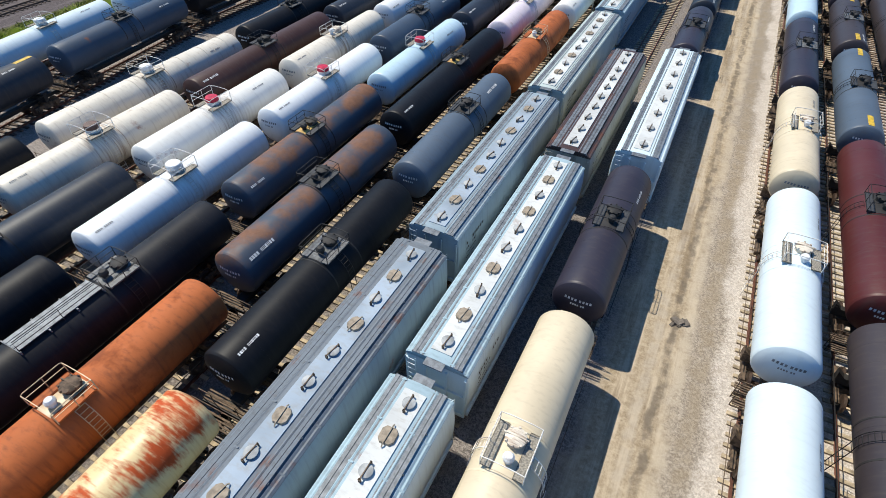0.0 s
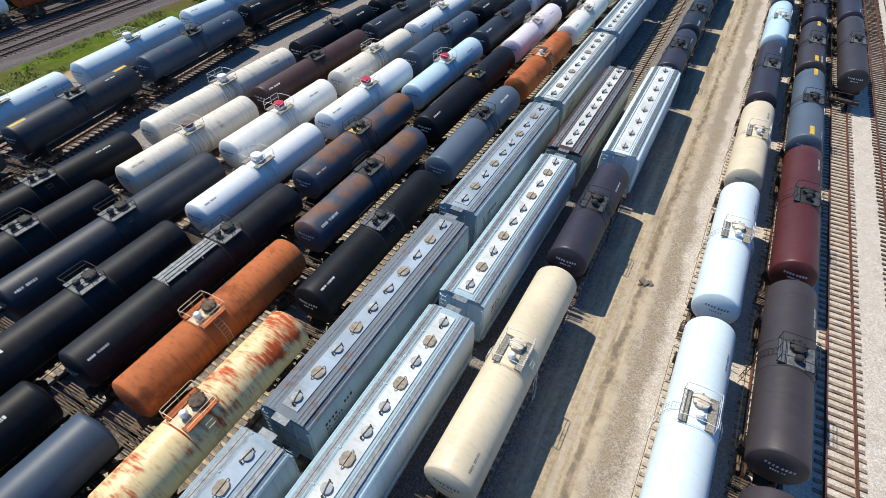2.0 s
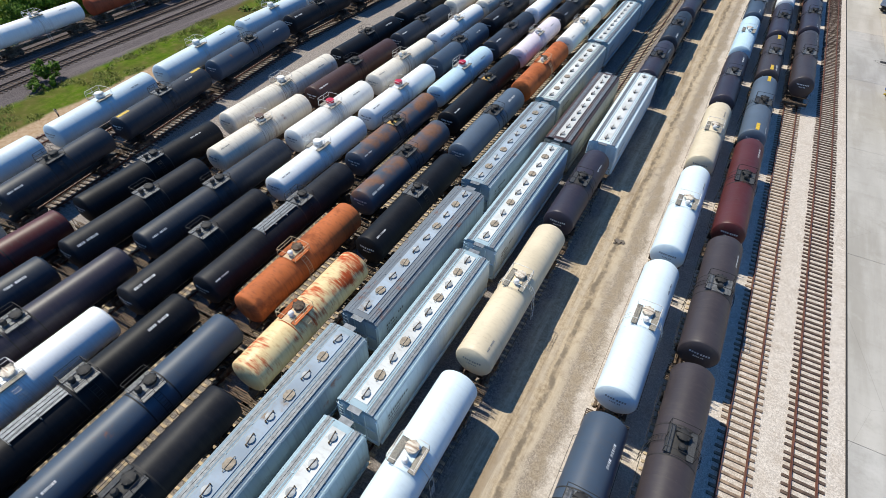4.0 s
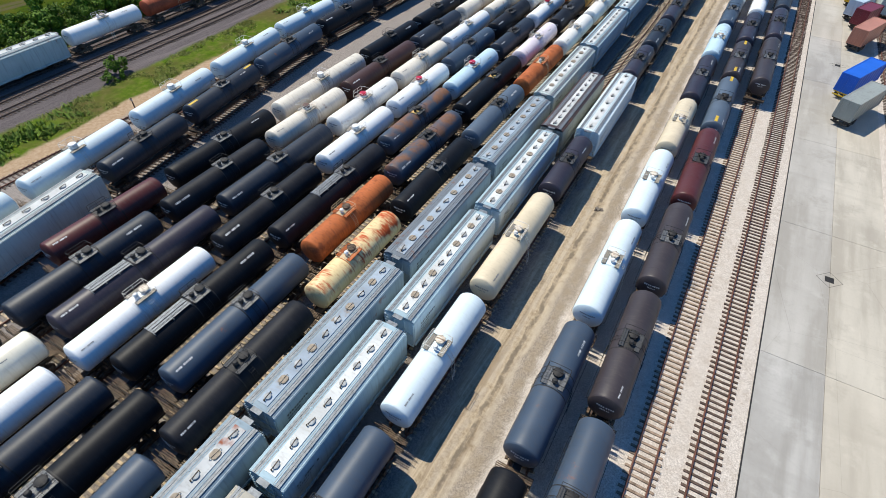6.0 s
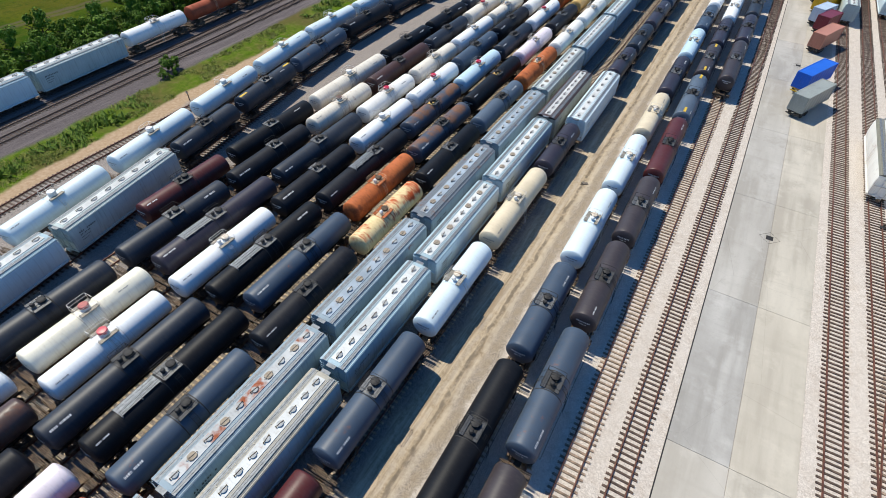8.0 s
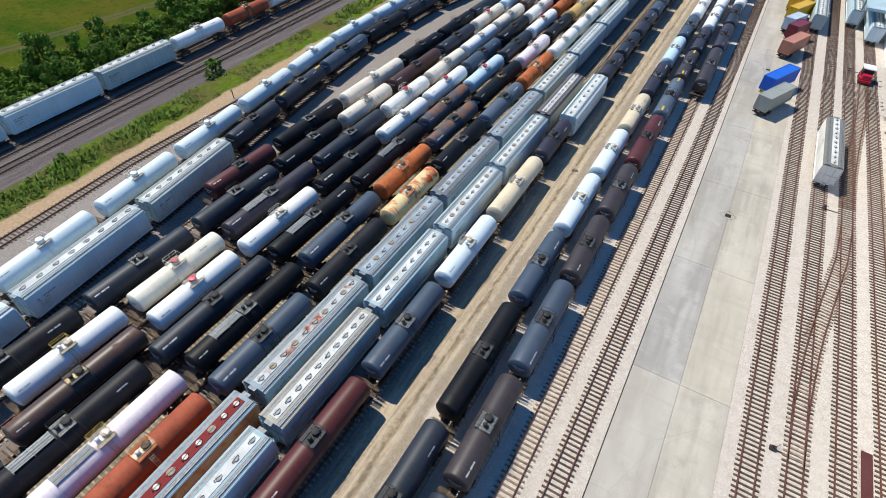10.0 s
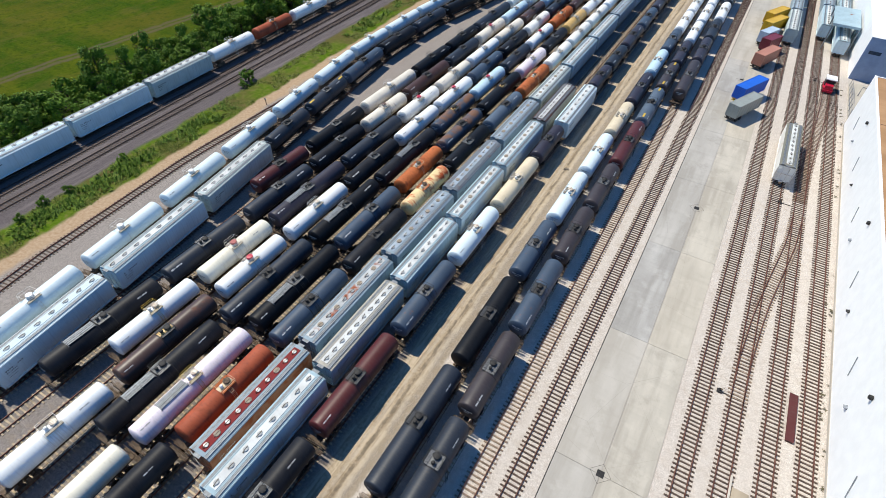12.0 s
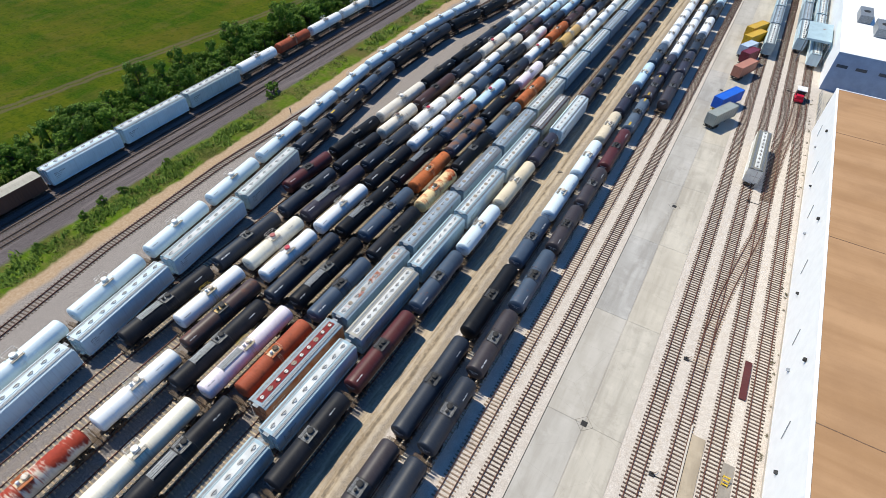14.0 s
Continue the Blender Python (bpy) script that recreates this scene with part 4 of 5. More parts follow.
def rail_bm(fn, side, y0, y1, step):
    def build(bm):
        rows, y = [], y0
        ys = []
        while y < y1:
            ys.append(y)
            y += step
        ys.append(y1)
        for yy in ys:
            x = fn(yy) + side * 0.755
            rows.append([bm.verts.new((x + dx, yy, z)) for dx, z in ((-0.07, 0.08), (-0.035, 0.12), (-0.036, RAIL_TOP), (0.036, RAIL_TOP), (0.035, 0.12), (0.07, 0.08))])
        for u, v in zip(rows, rows[1:]):
            for k in range(5):
                bm.faces.new((u[k], v[k], v[k + 1], u[k + 1]))
        bm.faces.new(rows[0])
        bm.faces.new(rows[-1][::-1])
    return build


def tie_bm(bm):
    v = box(bm, -1.24, 1.24, -0.10, 0.10, -0.05, 0.10)


def lay_track(name, y0, y1, label, single=None, material=TIE, steel=None):
    """Rails, ties as objects between single[0] and single[1], the other ties joined."""
    fn = TRACK[name]
    bent = abs(fn(y1) - fn(y0) - (fn(y0 + 1) - fn(y0)) * (y1 - y0)) > 0.1
    tr = tagged(new("track_" + name.lower()), label, "railway track", "", "structure")
    for s in (-1, 1):
        part("rail", (name, s, y0), rail_bm(fn, s, y0, y1, 4.0 if bent else y1 - y0), steel or RAIL, tr)
    rng = random.Random(name)
    step = 0.60
    verts, faces = [], []
    i = 0
    y = y0 + 0.2
    while y < y1:
        ang = -math.atan2(fn(y + 0.5) - fn(y - 0.5), 1) + rng.uniform(-0.02, 0.02)
        m = move(fn(y) + rng.uniform(-0.05, 0.05), y + rng.uniform(-0.03, 0.03), rng.uniform(-0.012, 0.01)) @ Matrix.Rotation(ang, 4, "Z")
        if single and single[0] < y < single[1]:
            part("tie", 0, tie_bm, material, tr, at=m)
        else:
            n = len(verts)
            for z in (-0.05, 0.10):
                for yy in (-0.10, 0.10):
                    for xx in (-1.24, 1.24):
                        verts.append(tuple(m @ Vector((xx, yy, z))))
            for f in ((4, 5, 7, 6), (0, 1, 5, 4), (2, 6, 7, 3), (0, 4, 6, 2), (1, 3, 7, 5)):
                faces.append([n + q for q in f])
        y += step
    me = bpy.data.meshes.new("ties")
    me.from_pydata(verts, [], faces)
    me.materials.append(material)
    ob = new("ties", me)
    ob.parent = tr
    tagged(ob, "weathered wooden ties half sunk in gravel", "", "", "stuff")


for name in ("C1", "C2", "C3", "B1", "B2", "B3", "B4", "B5", "B6", "B7", "R1", "R2"):
    lay_track(name, Y0, Y1, "rusty yard track under standing freight cars", None, TIE_TAN)
lay_track("R0", Y0, Y1, "empty rusty track with brown wooden ties", (-46, 30))
lay_track("T2", Y0, Y1, "empty rusty track with dark brown ties", (-46, 30), TIE_DARK)
lay_track("S1", Y0, Y1, "rusty track in pale gravel beside the concrete apron", (-40, 10), TIE_DARK)
lay_track("S2", Y0, Y1, "rusty track in pale gravel beside the concrete apron", (-38, 0), TIE_DARK)
lay_track("S4", Y0, Y1, "rusty track in pale gravel beside the warehouse", (-34, 0), TIE_DARK)
lay_track("S5", Y0, Y1, "rusty track in pale gravel beside the warehouse", (-30, 20), TIE_DARK)
lay_track("L1", -75.0, 130.0, "curving yard track under standing tank cars", None, TIE_DARK)
lay_track("L2", -75.0, 140.0, "curving yard track under standing cars", None, TIE_DARK)
lay_track("K", -75.0, 40.0, "empty yard lead track in pale ballast", None, TIE_DARK)
lay_track("M1", -140.0, 330.0, "main line track under a freight train", None, TIE_DARK, RAIL_DARK)
lay_track("M2", -140.0, 330.0, "empty main line track in dark ballast", None, TIE_DARK, RAIL_DARK)
lay_track("M3", -140.0, 330.0, "empty main line track beside a freight train", None, TIE_DARK, RAIL_DARK)

# ---------------------------------------------------------------- the standing trains
G = "freight cars standing in the yard"
train("R0", 58.8, run([58.8, 78.7, 95.0], ("brown", "silver"), ("purple", ""), ("navy", ""), ("white", ""), ("navy", ""), ("light_blue", ""), ("purple", ""), ("black", "")), G)
train("R1", -79.9, run([-79.9, -64.4, -48.2, -35.1, -21.0, -5.4, 9.1, 23.7, 41.5, 58.7, 74.2, 89.8], ("brown", "silver"), ("navy", ""), ("navy", "silver"), ("brown", "silver"), ("blue", ""),
      ("brown", ""), ("brown", "silver"), ("maroon", ""), ("grey_blue", "ymark"), ("brown", "silver ymark"), ("purple", ""), ("white", ""), ("white", ""), ("white", ""), ("tan", ""), ("white", ""), ("brown", "")), G)
train("R2", -78.4, run([-78.4, -63.4, -48.1, -29.4, -12.1, 2.6, 18.1, 33.3, 48.3, 65.0, 80.5], ("navy", ""), ("brown", "silver"), ("navy", ""), ("black", "nomark"), ("blue", "silver"), ("ice", ""), ("ice", ""),
      ("cream", ""), ("purple", "silver"), ("light_blue", ""), ("blue", "silver"), ("white", ""), ("white", ""), ("white", ""), ("purple", ""), ("brown", ""), ("black", "")), G)
train("C1", -77.0, run([-77.0, -61.4, -45.9, -29.5, -14.0, 0.6, 17.6, 30.9, 50.6, 63.4, 77.0], ("navy", ""), ("soft_black", "silver"), ("maroon", ""), ("blue", "silver nearmark"), ("ice", ""), ("cream", ""), ("purple", ""),
      ("hop_pale", ""), ("purple", ""), ("navy", ""), ("purple", ""), ("blue", ""), ("purple", ""), ("navy", ""), ("soft_black", ""), ("purple", ""), ("navy", ""), ("purple", "")), G)
train("C2", -74.5, run([-74.5, -56.8, -39.2, -22.3, -6.4, 10.7, 29.2, 48.2], ("hop_blue", ""), ("hop_white", ""), ("hop_cream", "ten"), ("hop_blue", ""), ("hop_white", "square"), ("hop_white", "square ten"), ("hop_tan", "ten")), G)
train("C3", -54.5, run([-54.5, -37.3, -18.8, -0.5, 18.1, 36.9, 56.6, 76.4, 95.6], ("hop_rust", "square tri"), ("hop_streak", "square"), ("hop_grey", "square"), ("hop_aged", "square"), ("hop_grey", "square"), ("hop_green", "square"),
      ("hop_blue", "ten"), ("hop_blue", "ten"), ("hop_grey", "ten"), ("hop_white", "ten"), ("hop_blue", "ten"), ("hop_grey", "ten")), G)
train("B1", -71.2, run([-71.0, -53.9, -38.9, -23.6, -7.7, 6.4, 22.9, 39.3, 55.5, 71.2, 86.8], ("soft_black", "silver walk"), ("red_orange", ""), ("blue", ""), ("soft_black", ""), ("rust_cream", "nomark m-9"), ("black", "silver m4"), ("grey_blue", "m10"),
      ("orange", ""), ("dull_white", ""), ("dull_white", ""), ("dull_white", ""), ("white", ""), ("dull_white", ""), ("dull_white", ""), ("white", ""), ("dull_white", "")), G)
train("B2", -75.0, run([-75.0, -56.8, -38.6, -20.4, -3.6, 11.1, 27.8, 47.7, 63.7, 79.2], ("pale_cream", "white"), ("pink_white", "walk yellow"), ("black", "walk silver"), ("blue", "silver m9"), ("orange", "m-8"), ("rust_blue", "m4"), ("black", "yplate m12"),
      ("pink_white", ""), ("soft_black", "silver"), ("yellow_cream", ""), ("white", ""), ("navy", ""), ("black", ""), ("white", ""), ("brown", ""), ("white", "")), G)
train("B3", -58.0, run([-58.0, -39.7, -21.6, -3.8, 15.9, 32.6, 48.2, 63.6], ("soft_black", "silver walk"), ("navy", ""), ("black", "walk silver"), ("soft_black", "walk silver fore"), ("rust_blue", "yplate"), ("light_blue", "red"), ("navy", ""), ("white", "red"),
      ("orange", ""), ("oxide", ""), ("navy", ""), ("white", ""), ("brown", ""), ("white", "")), G)
train("B4", -82.8, run([-82.5, -66.7, -52.6, -36.6, -22.6, -7.2, 9.0, 24.2, 39.6, 56.0], ("rust_white", ""), ("white", ""), ("rust_brown", "yplate"), ("white", "red"), ("white", ""), ("soft_black", "silver m6"), ("white", "white"), ("white", "red"),
      ("blue", ""), ("soft_black", ""), ("dull_white", ""), ("navy", ""), ("light_blue", ""), ("navy", ""), ("white", "")), G)
train("B5", -50.4, run([-50.4, -36.2, -21.6, -2.8, 16.1, 31.3, 46.5, 62.3], ("white", "yellow"), ("pale_cream", "pink"), ("purple", "silver walk"), ("navy", "silver"), ("dull_white", "red"), ("old_cream", ""), ("white", ""), ("old_cream", ""), ("rust_brown", ""),
      ("light_blue", ""), ("white", ""), ("navy", ""), ("dull_white", "")), G)
train("B6", -56.7, run([-56.7, -38.9, -22.9, -6.5, 9.3, 24.8, 43.6, 59.6], ("soft_black", "walk silver"), ("navy", "silver"), ("navy", "silver"), ("soft_black", "silver m10"), ("old_cream", "brown"), ("oxide", ""), ("navy", ""), ("old_cream", "red"),
      ("light_blue", ""), ("dull_white", ""), ("white", ""), ("navy", "")), G)
train("B7", -16.8, run([-16.8, -2.4, 15.1, 35.2, 51.0, 66.5, 87.6], ("maroon", ""), ("black", "silver"), ("old_cream", "bands white"), ("black", ""), ("black", ""), ("navy", ""), ("dull_white", ""), ("dull_white", ""), ("white", "")), G)
train("L2", -77.9, run([-77.9, -60.4, -42.6, -23.9, -5.6, 8.3, 23.8, 40.9], ("hop_plain", ""), ("hop_plain", ""), ("hop_white", ""), ("hop_green", ""), ("navy", ""), ("navy", "silver ymark"), ("blue", ""), ("soft_black", ""), ("navy", ""), ("black", ""), ("black", ""), ("white", "")), G)
train("L1", -73.6, run([-73.6, -57.9, -42.9, -27.6, -12.2, 3.7, 19.4, 35.8, 51.4], ("ice", "white"), ("ice", "white"), ("ice", "white"), ("ice", "white"), ("ice", "white"), ("ice", "white"), ("ice", "white"), ("ice", "white"),
      ("ice", "white"), ("ice", "white"), ("ice", "white")), G)
train("M1", -56.7, run([-56.7, -38.8, -21.4, -2.9, 14.8, 30.2, 45.0, 60.8], ("boxcar", ""), ("hop_plain", ""), ("hop_white", ""), ("hop_green", ""), ("white", ""), ("red_orange", ""), ("white", ""), ("dull_white", ""), ("hop_grey", ""), ("white", "")), "cars of the passing-line train")
train("S2", 39.2, run([39.2, 57.9], ("hop_sand", "ten"),), "cars beside the warehouse")
train("S1", 113.0, run([113.0], ("hop_green", "ten"), ("hop_grey", "ten"), ("hop_blue", "ten"), ("hop_grey", "ten"), ("hop_white", "ten")), "cars beside the warehouse")

# ---------------------------------------------------------------- crossovers
TRACK["X1"] = line((39.78, -14), (39.9, -6), (40.6, 4), (42.0, 14), (43.3, 23), (43.75, 32))
TRACK["X2"] = line((43.72, 36), (43.9, 46), (44.6, 58), (45.5, 70), (46.0, 82), (46.1, 92))
lay_track("X1", -14.0, 32.0, "rust-brown crossover track between two sidings", None, TIE)
lay_track("X2", 36.0, 92.0, "rust-brown crossover track between two sidings", None, TIE)


def switch_stand(m):
    st = empty("switch_stand", m, "low rusty hand-thrown switch stand beside the ties", "switch stand", "switch stands")

    def rod(bm):
        box(bm, -1.9, 1.2, -0.08, 0.08, 0.02, 0.14)

    def base(bm):
        box(bm, -0.35, 0.35, -0.3, 0.3, 0.1, 0.45)
        lathe(bm, [(0.06, 0.4), (0.06, 1.1)], 8)

    def lever(bm):
        tube(bm, [(0, 0, 0.5), (0.5, 0.5, 0.6), (0.7, 0.9, 0.4)], 0.04, 5)
        box(bm, -0.25, 0.25, -0.02, 0.02, 0.95, 1.25)
    part("throw_rod", 0, rod, DARK, st)
    part("stand", 0, base, DARK, st, at=move(-1.9, 0, 0))
    part("lever", 0, lever, GRIME, st, at=move(-1.9, 0, 0))


for p in ((39.3, -13.1), (42.2, 34.2), (39.2, -33.7), (45.0, 93.5)):
    switch_stand(move(p[0], p[1], 0.0) @ Matrix.Diagonal((0.9, 0.9, 0.55, 1)))

# ---------------------------------------------------------------- concrete apron
def concrete(name, dark, light, stain, warm=0.4):
    k = Nodes(name, 0.85, spec=0.3)
    pos = k.coords(world_space=True)
    a = k.noise(k.coords((0.22, 0.045, 1), True), 1.0, 6, 0.6)
    c = k.mix(k.ramp(a, 0.2, 0.8), dark, light)
    c = k.mix(k.math("MULTIPLY", k.noise(k.coords((0.45, 0.05, 1), True), 1.0, 6, 0.6, 0.44, 0.66), 0.75), c, stain)
    c = k.mix(k.math("MULTIPLY", k.noise(k.coords((0.22, 0.06, 1), True), 1.0, 4, 0.5, 0.5, 0.66), 0.5), c, tuple(min(1, v * 1.15) for v in light))
    c = k.mix(k.math("MULTIPLY", k.noise(pos, 0.25, 8, 0.7, 0.5, 0.68), 0.55), c, stain)
    c = k.mix(k.math("MULTIPLY", k.noise(pos, 5.0, 6, 0.7, 0.5, 0.8), 0.3), c, stain)
    c = k.mix(k.math("MULTIPLY", k.noise(k.coords((0.05, 0.55, 1), True), 1.0, 5, 0.6, 0.48, 0.72), 0.3), c, stain)
    c = k.mix(k.math("MULTIPLY", k.noise(pos, 0.35, 7, 0.65, 0.54, 0.7), 0.3), c, tuple(min(1, v * 1.25) for v in light))
    tint = k.n("ShaderNodeObjectInfo").outputs["Random"]
    c = k.mix(k.math("ADD", k.math("MULTIPLY", tint, 0.3), warm - 0.15), c, (0.54, 0.475, 0.375))
    crack = k.n("ShaderNodeTexVoronoi", Scale=0.11)
    crack.feature = "DISTANCE_TO_EDGE"
    k.put(crack, "Vector", pos)
    c = k.mix(k.math("MULTIPLY", k.ramp(crack.outputs[0], 0.0025, 0.0005), 0.2), c, (0.12, 0.11, 0.10))
    k.bump(k.noise(pos, 14, 5, 0.6), 0.15, 0.01)
    return k.done(c)


CONC = concrete("worn_concrete", (0.315, 0.297, 0.26), (0.52, 0.487, 0.422), (0.22, 0.203, 0.178), 0.42)
CONC_GREY = concrete("worn_grey_concrete", (0.265, 0.258, 0.246), (0.43, 0.42, 0.402), (0.225, 0.218, 0.205), 0.3)
CURB = concrete("dusty_concrete_edge", (0.40, 0.37, 0.34), (0.52, 0.49, 0.46), (0.28, 0.25, 0.22))
apron = tagged(new("pavement"), "worn grey concrete apron with stained joints", "pavement", "", "structure")


def slab(w, l):
    def build(bm):
        v = box(bm, -w / 2, w / 2, -l / 2, l / 2, -0.10, 0.06)
    return build


AP0, APM, AP1 = 22.3, 27.65, 33.0
ys = [-118.0 + 21.2 * i + 1.6 for i in range(0, 17)]
for y0, y1 in zip(ys, ys[1:]):
    for x0, x1 in ((AP0, APM), (APM, AP1)):
        part("slab", (round(x1 - x0, 2), 21.2), slab(x1 - x0 - 0.035, y1 - y0 - 0.04), CONC_GREY if x0 < APM - 1 else CONC, apron, at=move((x0 + x1) / 2, (y0 + y1) / 2, 0))


# black filler in the long joint between gravel and slabs
part("joint_filler", 0, lambda bm: box(bm, AP0 - 0.10, AP0 + 0.012, ys[0], ys[-1], -0.05, 0.055) and None, DARK, apron, "black filler in the long edge joint")


def collar_joint(bm):
    for a in range(4):
        c, s = math.cos(a * math.pi / 2), math.sin(a * math.pi / 2)
        p, q = (1.25 * c, 1.25 * s), (-1.25 * s, 1.25 * c)
        tube(bm, [(p[0], p[1], 0.052), (q[0], q[1], 0.052)], 0.022, 4)


def drain_grate(bm):
    box(bm, -0.42, 0.42, -0.42, -0.34, 0.05, 0.085)
    box(bm, -0.42, 0.42, 0.34, 0.42, 0.05, 0.085)
    for i in range(7):
        box(bm, -0.42 + i * 0.13, -0.36 + i * 0.13, -0.42, 0.42, 0.05, 0.08)
    box(bm, -0.4, 0.4, -0.4, 0.4, 0.03, 0.064)


for p in ((27.65, -31.5), (27.6, 24.1), (27.2, 83.4)):
    d = part("drain_grate", 0, drain_grate, DARK, None, "", move(p[0], p[1], 0.0))
    part("collar_joint", 0, collar_joint, DARK, d, "dark joint round the concrete collar")
    tagged(d, "square dark iron drain grate set in concrete", "drain", "drains in the apron")

# loading pads between the sidings at the warehouse
PADC = concrete("sandy_concrete", (0.29, 0.225, 0.15), (0.40, 0.325, 0.235), (0.20, 0.155, 0.105), 0.15)
PADG = concrete("oil_darkened_concrete", (0.19, 0.165, 0.135), (0.29, 0.26, 0.225), (0.12, 0.10, 0.085), 0.15)
for n, (x0, x1, y1) in enumerate(((40.95, 42.72, -25.3), (45.3, 46.72, -27.2))):
    p = part("loading_pad", (n,), lambda bm, w=x1 - x0: box(bm, -w / 2, w / 2, -35, 0, -0.05, 0.13) and None, PADC if n == 0 else PADG, None, "", move((x0 + x1) / 2, y1, 0))
    tagged(p, "sandy concrete loading pad between two tracks", "concrete pad", "loading pads")
pad_edge = part("pad_edge", 0, lambda bm: box(bm, -0.12, 0.12, -35, 0.6, -0.05, 0.3) and None, CURB, None, "", move(40.7, -24.6, 0))
tagged(pad_edge, "pale raised concrete kerb along the loading pad", "kerb", "")


def step_stool(m):
    st = empty("step_stool", m, "small yellow steel step standing on the pad", "step", "")
    part("tread", 0, lambda bm: [box(bm, -0.35, 0.35, y - 0.1, y + 0.1, z, z + 0.04) for y, z in ((-0.4, 0.35), (0.0, 0.6), (0.4, 0.85))] and None, YELLOW, st)
    part("side_frame", 0, lambda bm: [tube(bm, [(x, -0.6, 0.13), (x, 0.55, 0.95), (x, 0.6, 0.13)], 0.04, 5) for x in (-0.38, 0.38)] and None, YELLOW, st)


step_stool(move(45.85, -30.0, 0.0))


def steel_trough(m):
    st = empty("steel_plate", m, "long dark red steel beam lying on gravel", "steel beam", "")
    part("plate", 0, lambda bm: box(bm, -0.42, 0.42, -3.7, 3.7, 0.02, 0.28) and None, PAINT["maroon"], st)
    part("flange", 0, lambda bm: box(bm, -0.5, 0.5, -3.7, 3.7, 0.28, 0.32) and None, PAINT["maroon"], st)


steel_trough(move(46.05, -12.4, 0.0))

# ---------------------------------------------------------------- warehouse
WALLM = plain("white_wall_panel", (0.88, 0.88, 0.87), 0.55, vary=0.04, scale=0.6)
# white wall on its unlit side: the shade's blue is put into the colour
WALL_SHADE = plain("shaded_wall_panel", (0.24, 0.32, 0.46), 0.6, vary=0.12, scale=0.5)


def roof_material():
    k = Nodes("tan_roof_membrane", 0.9, spec=0.2)
    pos = k.coords(world_space=True)
    c = k.mix(k.noise(k.coords((0.02, 0.25, 1), True), 1.0, 5, 0.6, 0.3, 0.7), (0.36, 0.205, 0.10), (0.46, 0.275, 0.145))
    c = k.mix(k.math("MULTIPLY", k.noise(pos, 0.12, 5, 0.6, 0.4, 0.7), 0.45), c, (0.29, 0.165, 0.085))
    c = k.mix(k.math("MULTIPLY", k.noise(pos, 4.0, 5, 0.7, 0.5, 0.8), 0.25), c, (0.24, 0.14, 0.08))
    k.bump(k.noise(pos, 6, 4, 0.6), 0.2, 0.02)
    return k.done(c)


ROOFM = roof_material()
WX, WTOP, WN = 50.15, 11.9, 72.2
house = empty("warehouse", move(WX, 0, 0), "large white warehouse with a flat tan roof", "warehouse", "")
part("wall", "w", lambda bm: box(bm, 0, 0.3, -150, WN, 0, WTOP) and None, WALLM, house, "white panel wall")
part("wall", "n", lambda bm: box(bm, 0.3, 90, WN - 0.3, WN, 0, WTOP) and None, WALLM, house, "white panel wall")
part("wall", "s", lambda bm: box(bm, 0.3, 90, -150, -149.7, 0, WTOP) and None, WALLM, house, "white panel wall")
part("wall", "e", lambda bm: box(bm, 89.7, 90, -149.7, WN - 0.3, 0, WTOP) and None, WALLM, house, "white panel wall")
part("roof", 0, lambda bm: box(bm, 0.3, 89.7, -149.7, WN - 0.3, WTOP - 0.5, WTOP - 0.12) and None, ROOFM, house, "flat tan membrane roof")
part("coping", 0, lambda bm: box(bm, -0.05, 0.4, -150, WN + 0.05, WTOP, WTOP + 0.06) and None, WALLM, house)
part("plinth", 0, lambda bm: box(bm, -0.06, 0.0, -150, WN, 0, 0.5) and None, CURB, house, "grey concrete plinth")
part("roof_seam", 0, lambda bm: [box(bm, 0.3, 89.7, y - 0.06, y + 0.06, WTOP - 0.12, WTOP - 0.08) for y in (-100, -62, -24.6, 13, 50)] and None, plain("roof_seam_tar", (0.20, 0.12, 0.07), 0.9), house, "")


# small wedge added in place of a triangular mark on the wall
def wall_wedge(bm):
    a = [bm.verts.new(p) for p in ((0, -0.45, 0), (0, 0.45, 0), (-0.7, 0.45, -0.35), (-0.7, -0.45, -0.35), (0, -0.45, -0.5), (0, 0.45, -0.5))]
    for f in ((0, 3, 2, 1), (0, 4, 3), (1, 2, 5), (3, 4, 5, 2), (0, 1, 5, 4)):
        bm.faces.new([a[i] for i in f])
    bmesh.ops.recalc_face_normals(bm, faces=bm.faces[:])


# thin bar added in place of a diagonal mark on the wall
def wall_slant_bar(bm):
    tube(bm, [(-0.06, 0.0, 0.0), (-0.06, -1.5, -2.2)], 0.06, 5)


def wall_vent(bm):
    lathe(bm, [(0.26, 0.0), (0.30, 0.12), (0.30, 0.35), (0.1, 0.42)], 12, "x", (-0.42, 0, 0))
    return True


for i, y in enumerate((-62, -45, -28, -11, 6, 23, 40, 57)):
    part("hood", 0, wall_wedge, DARK if i % 2 == 0 else STEEL, house, "dark wedge on the wall", move(0, y, 4.4) @ Matrix.Diagonal((0.6, 0.6, 0.6, 1)))
    part("strut", 0, wall_slant_bar, STEEL, house, "thin grey slanting bar", move(0, y + 6.5, 6.5))
    if i % 2:
        part("vent", 0, wall_vent, DARK, house, "round black wall vent", move(0, y - 2.0, 9.3))


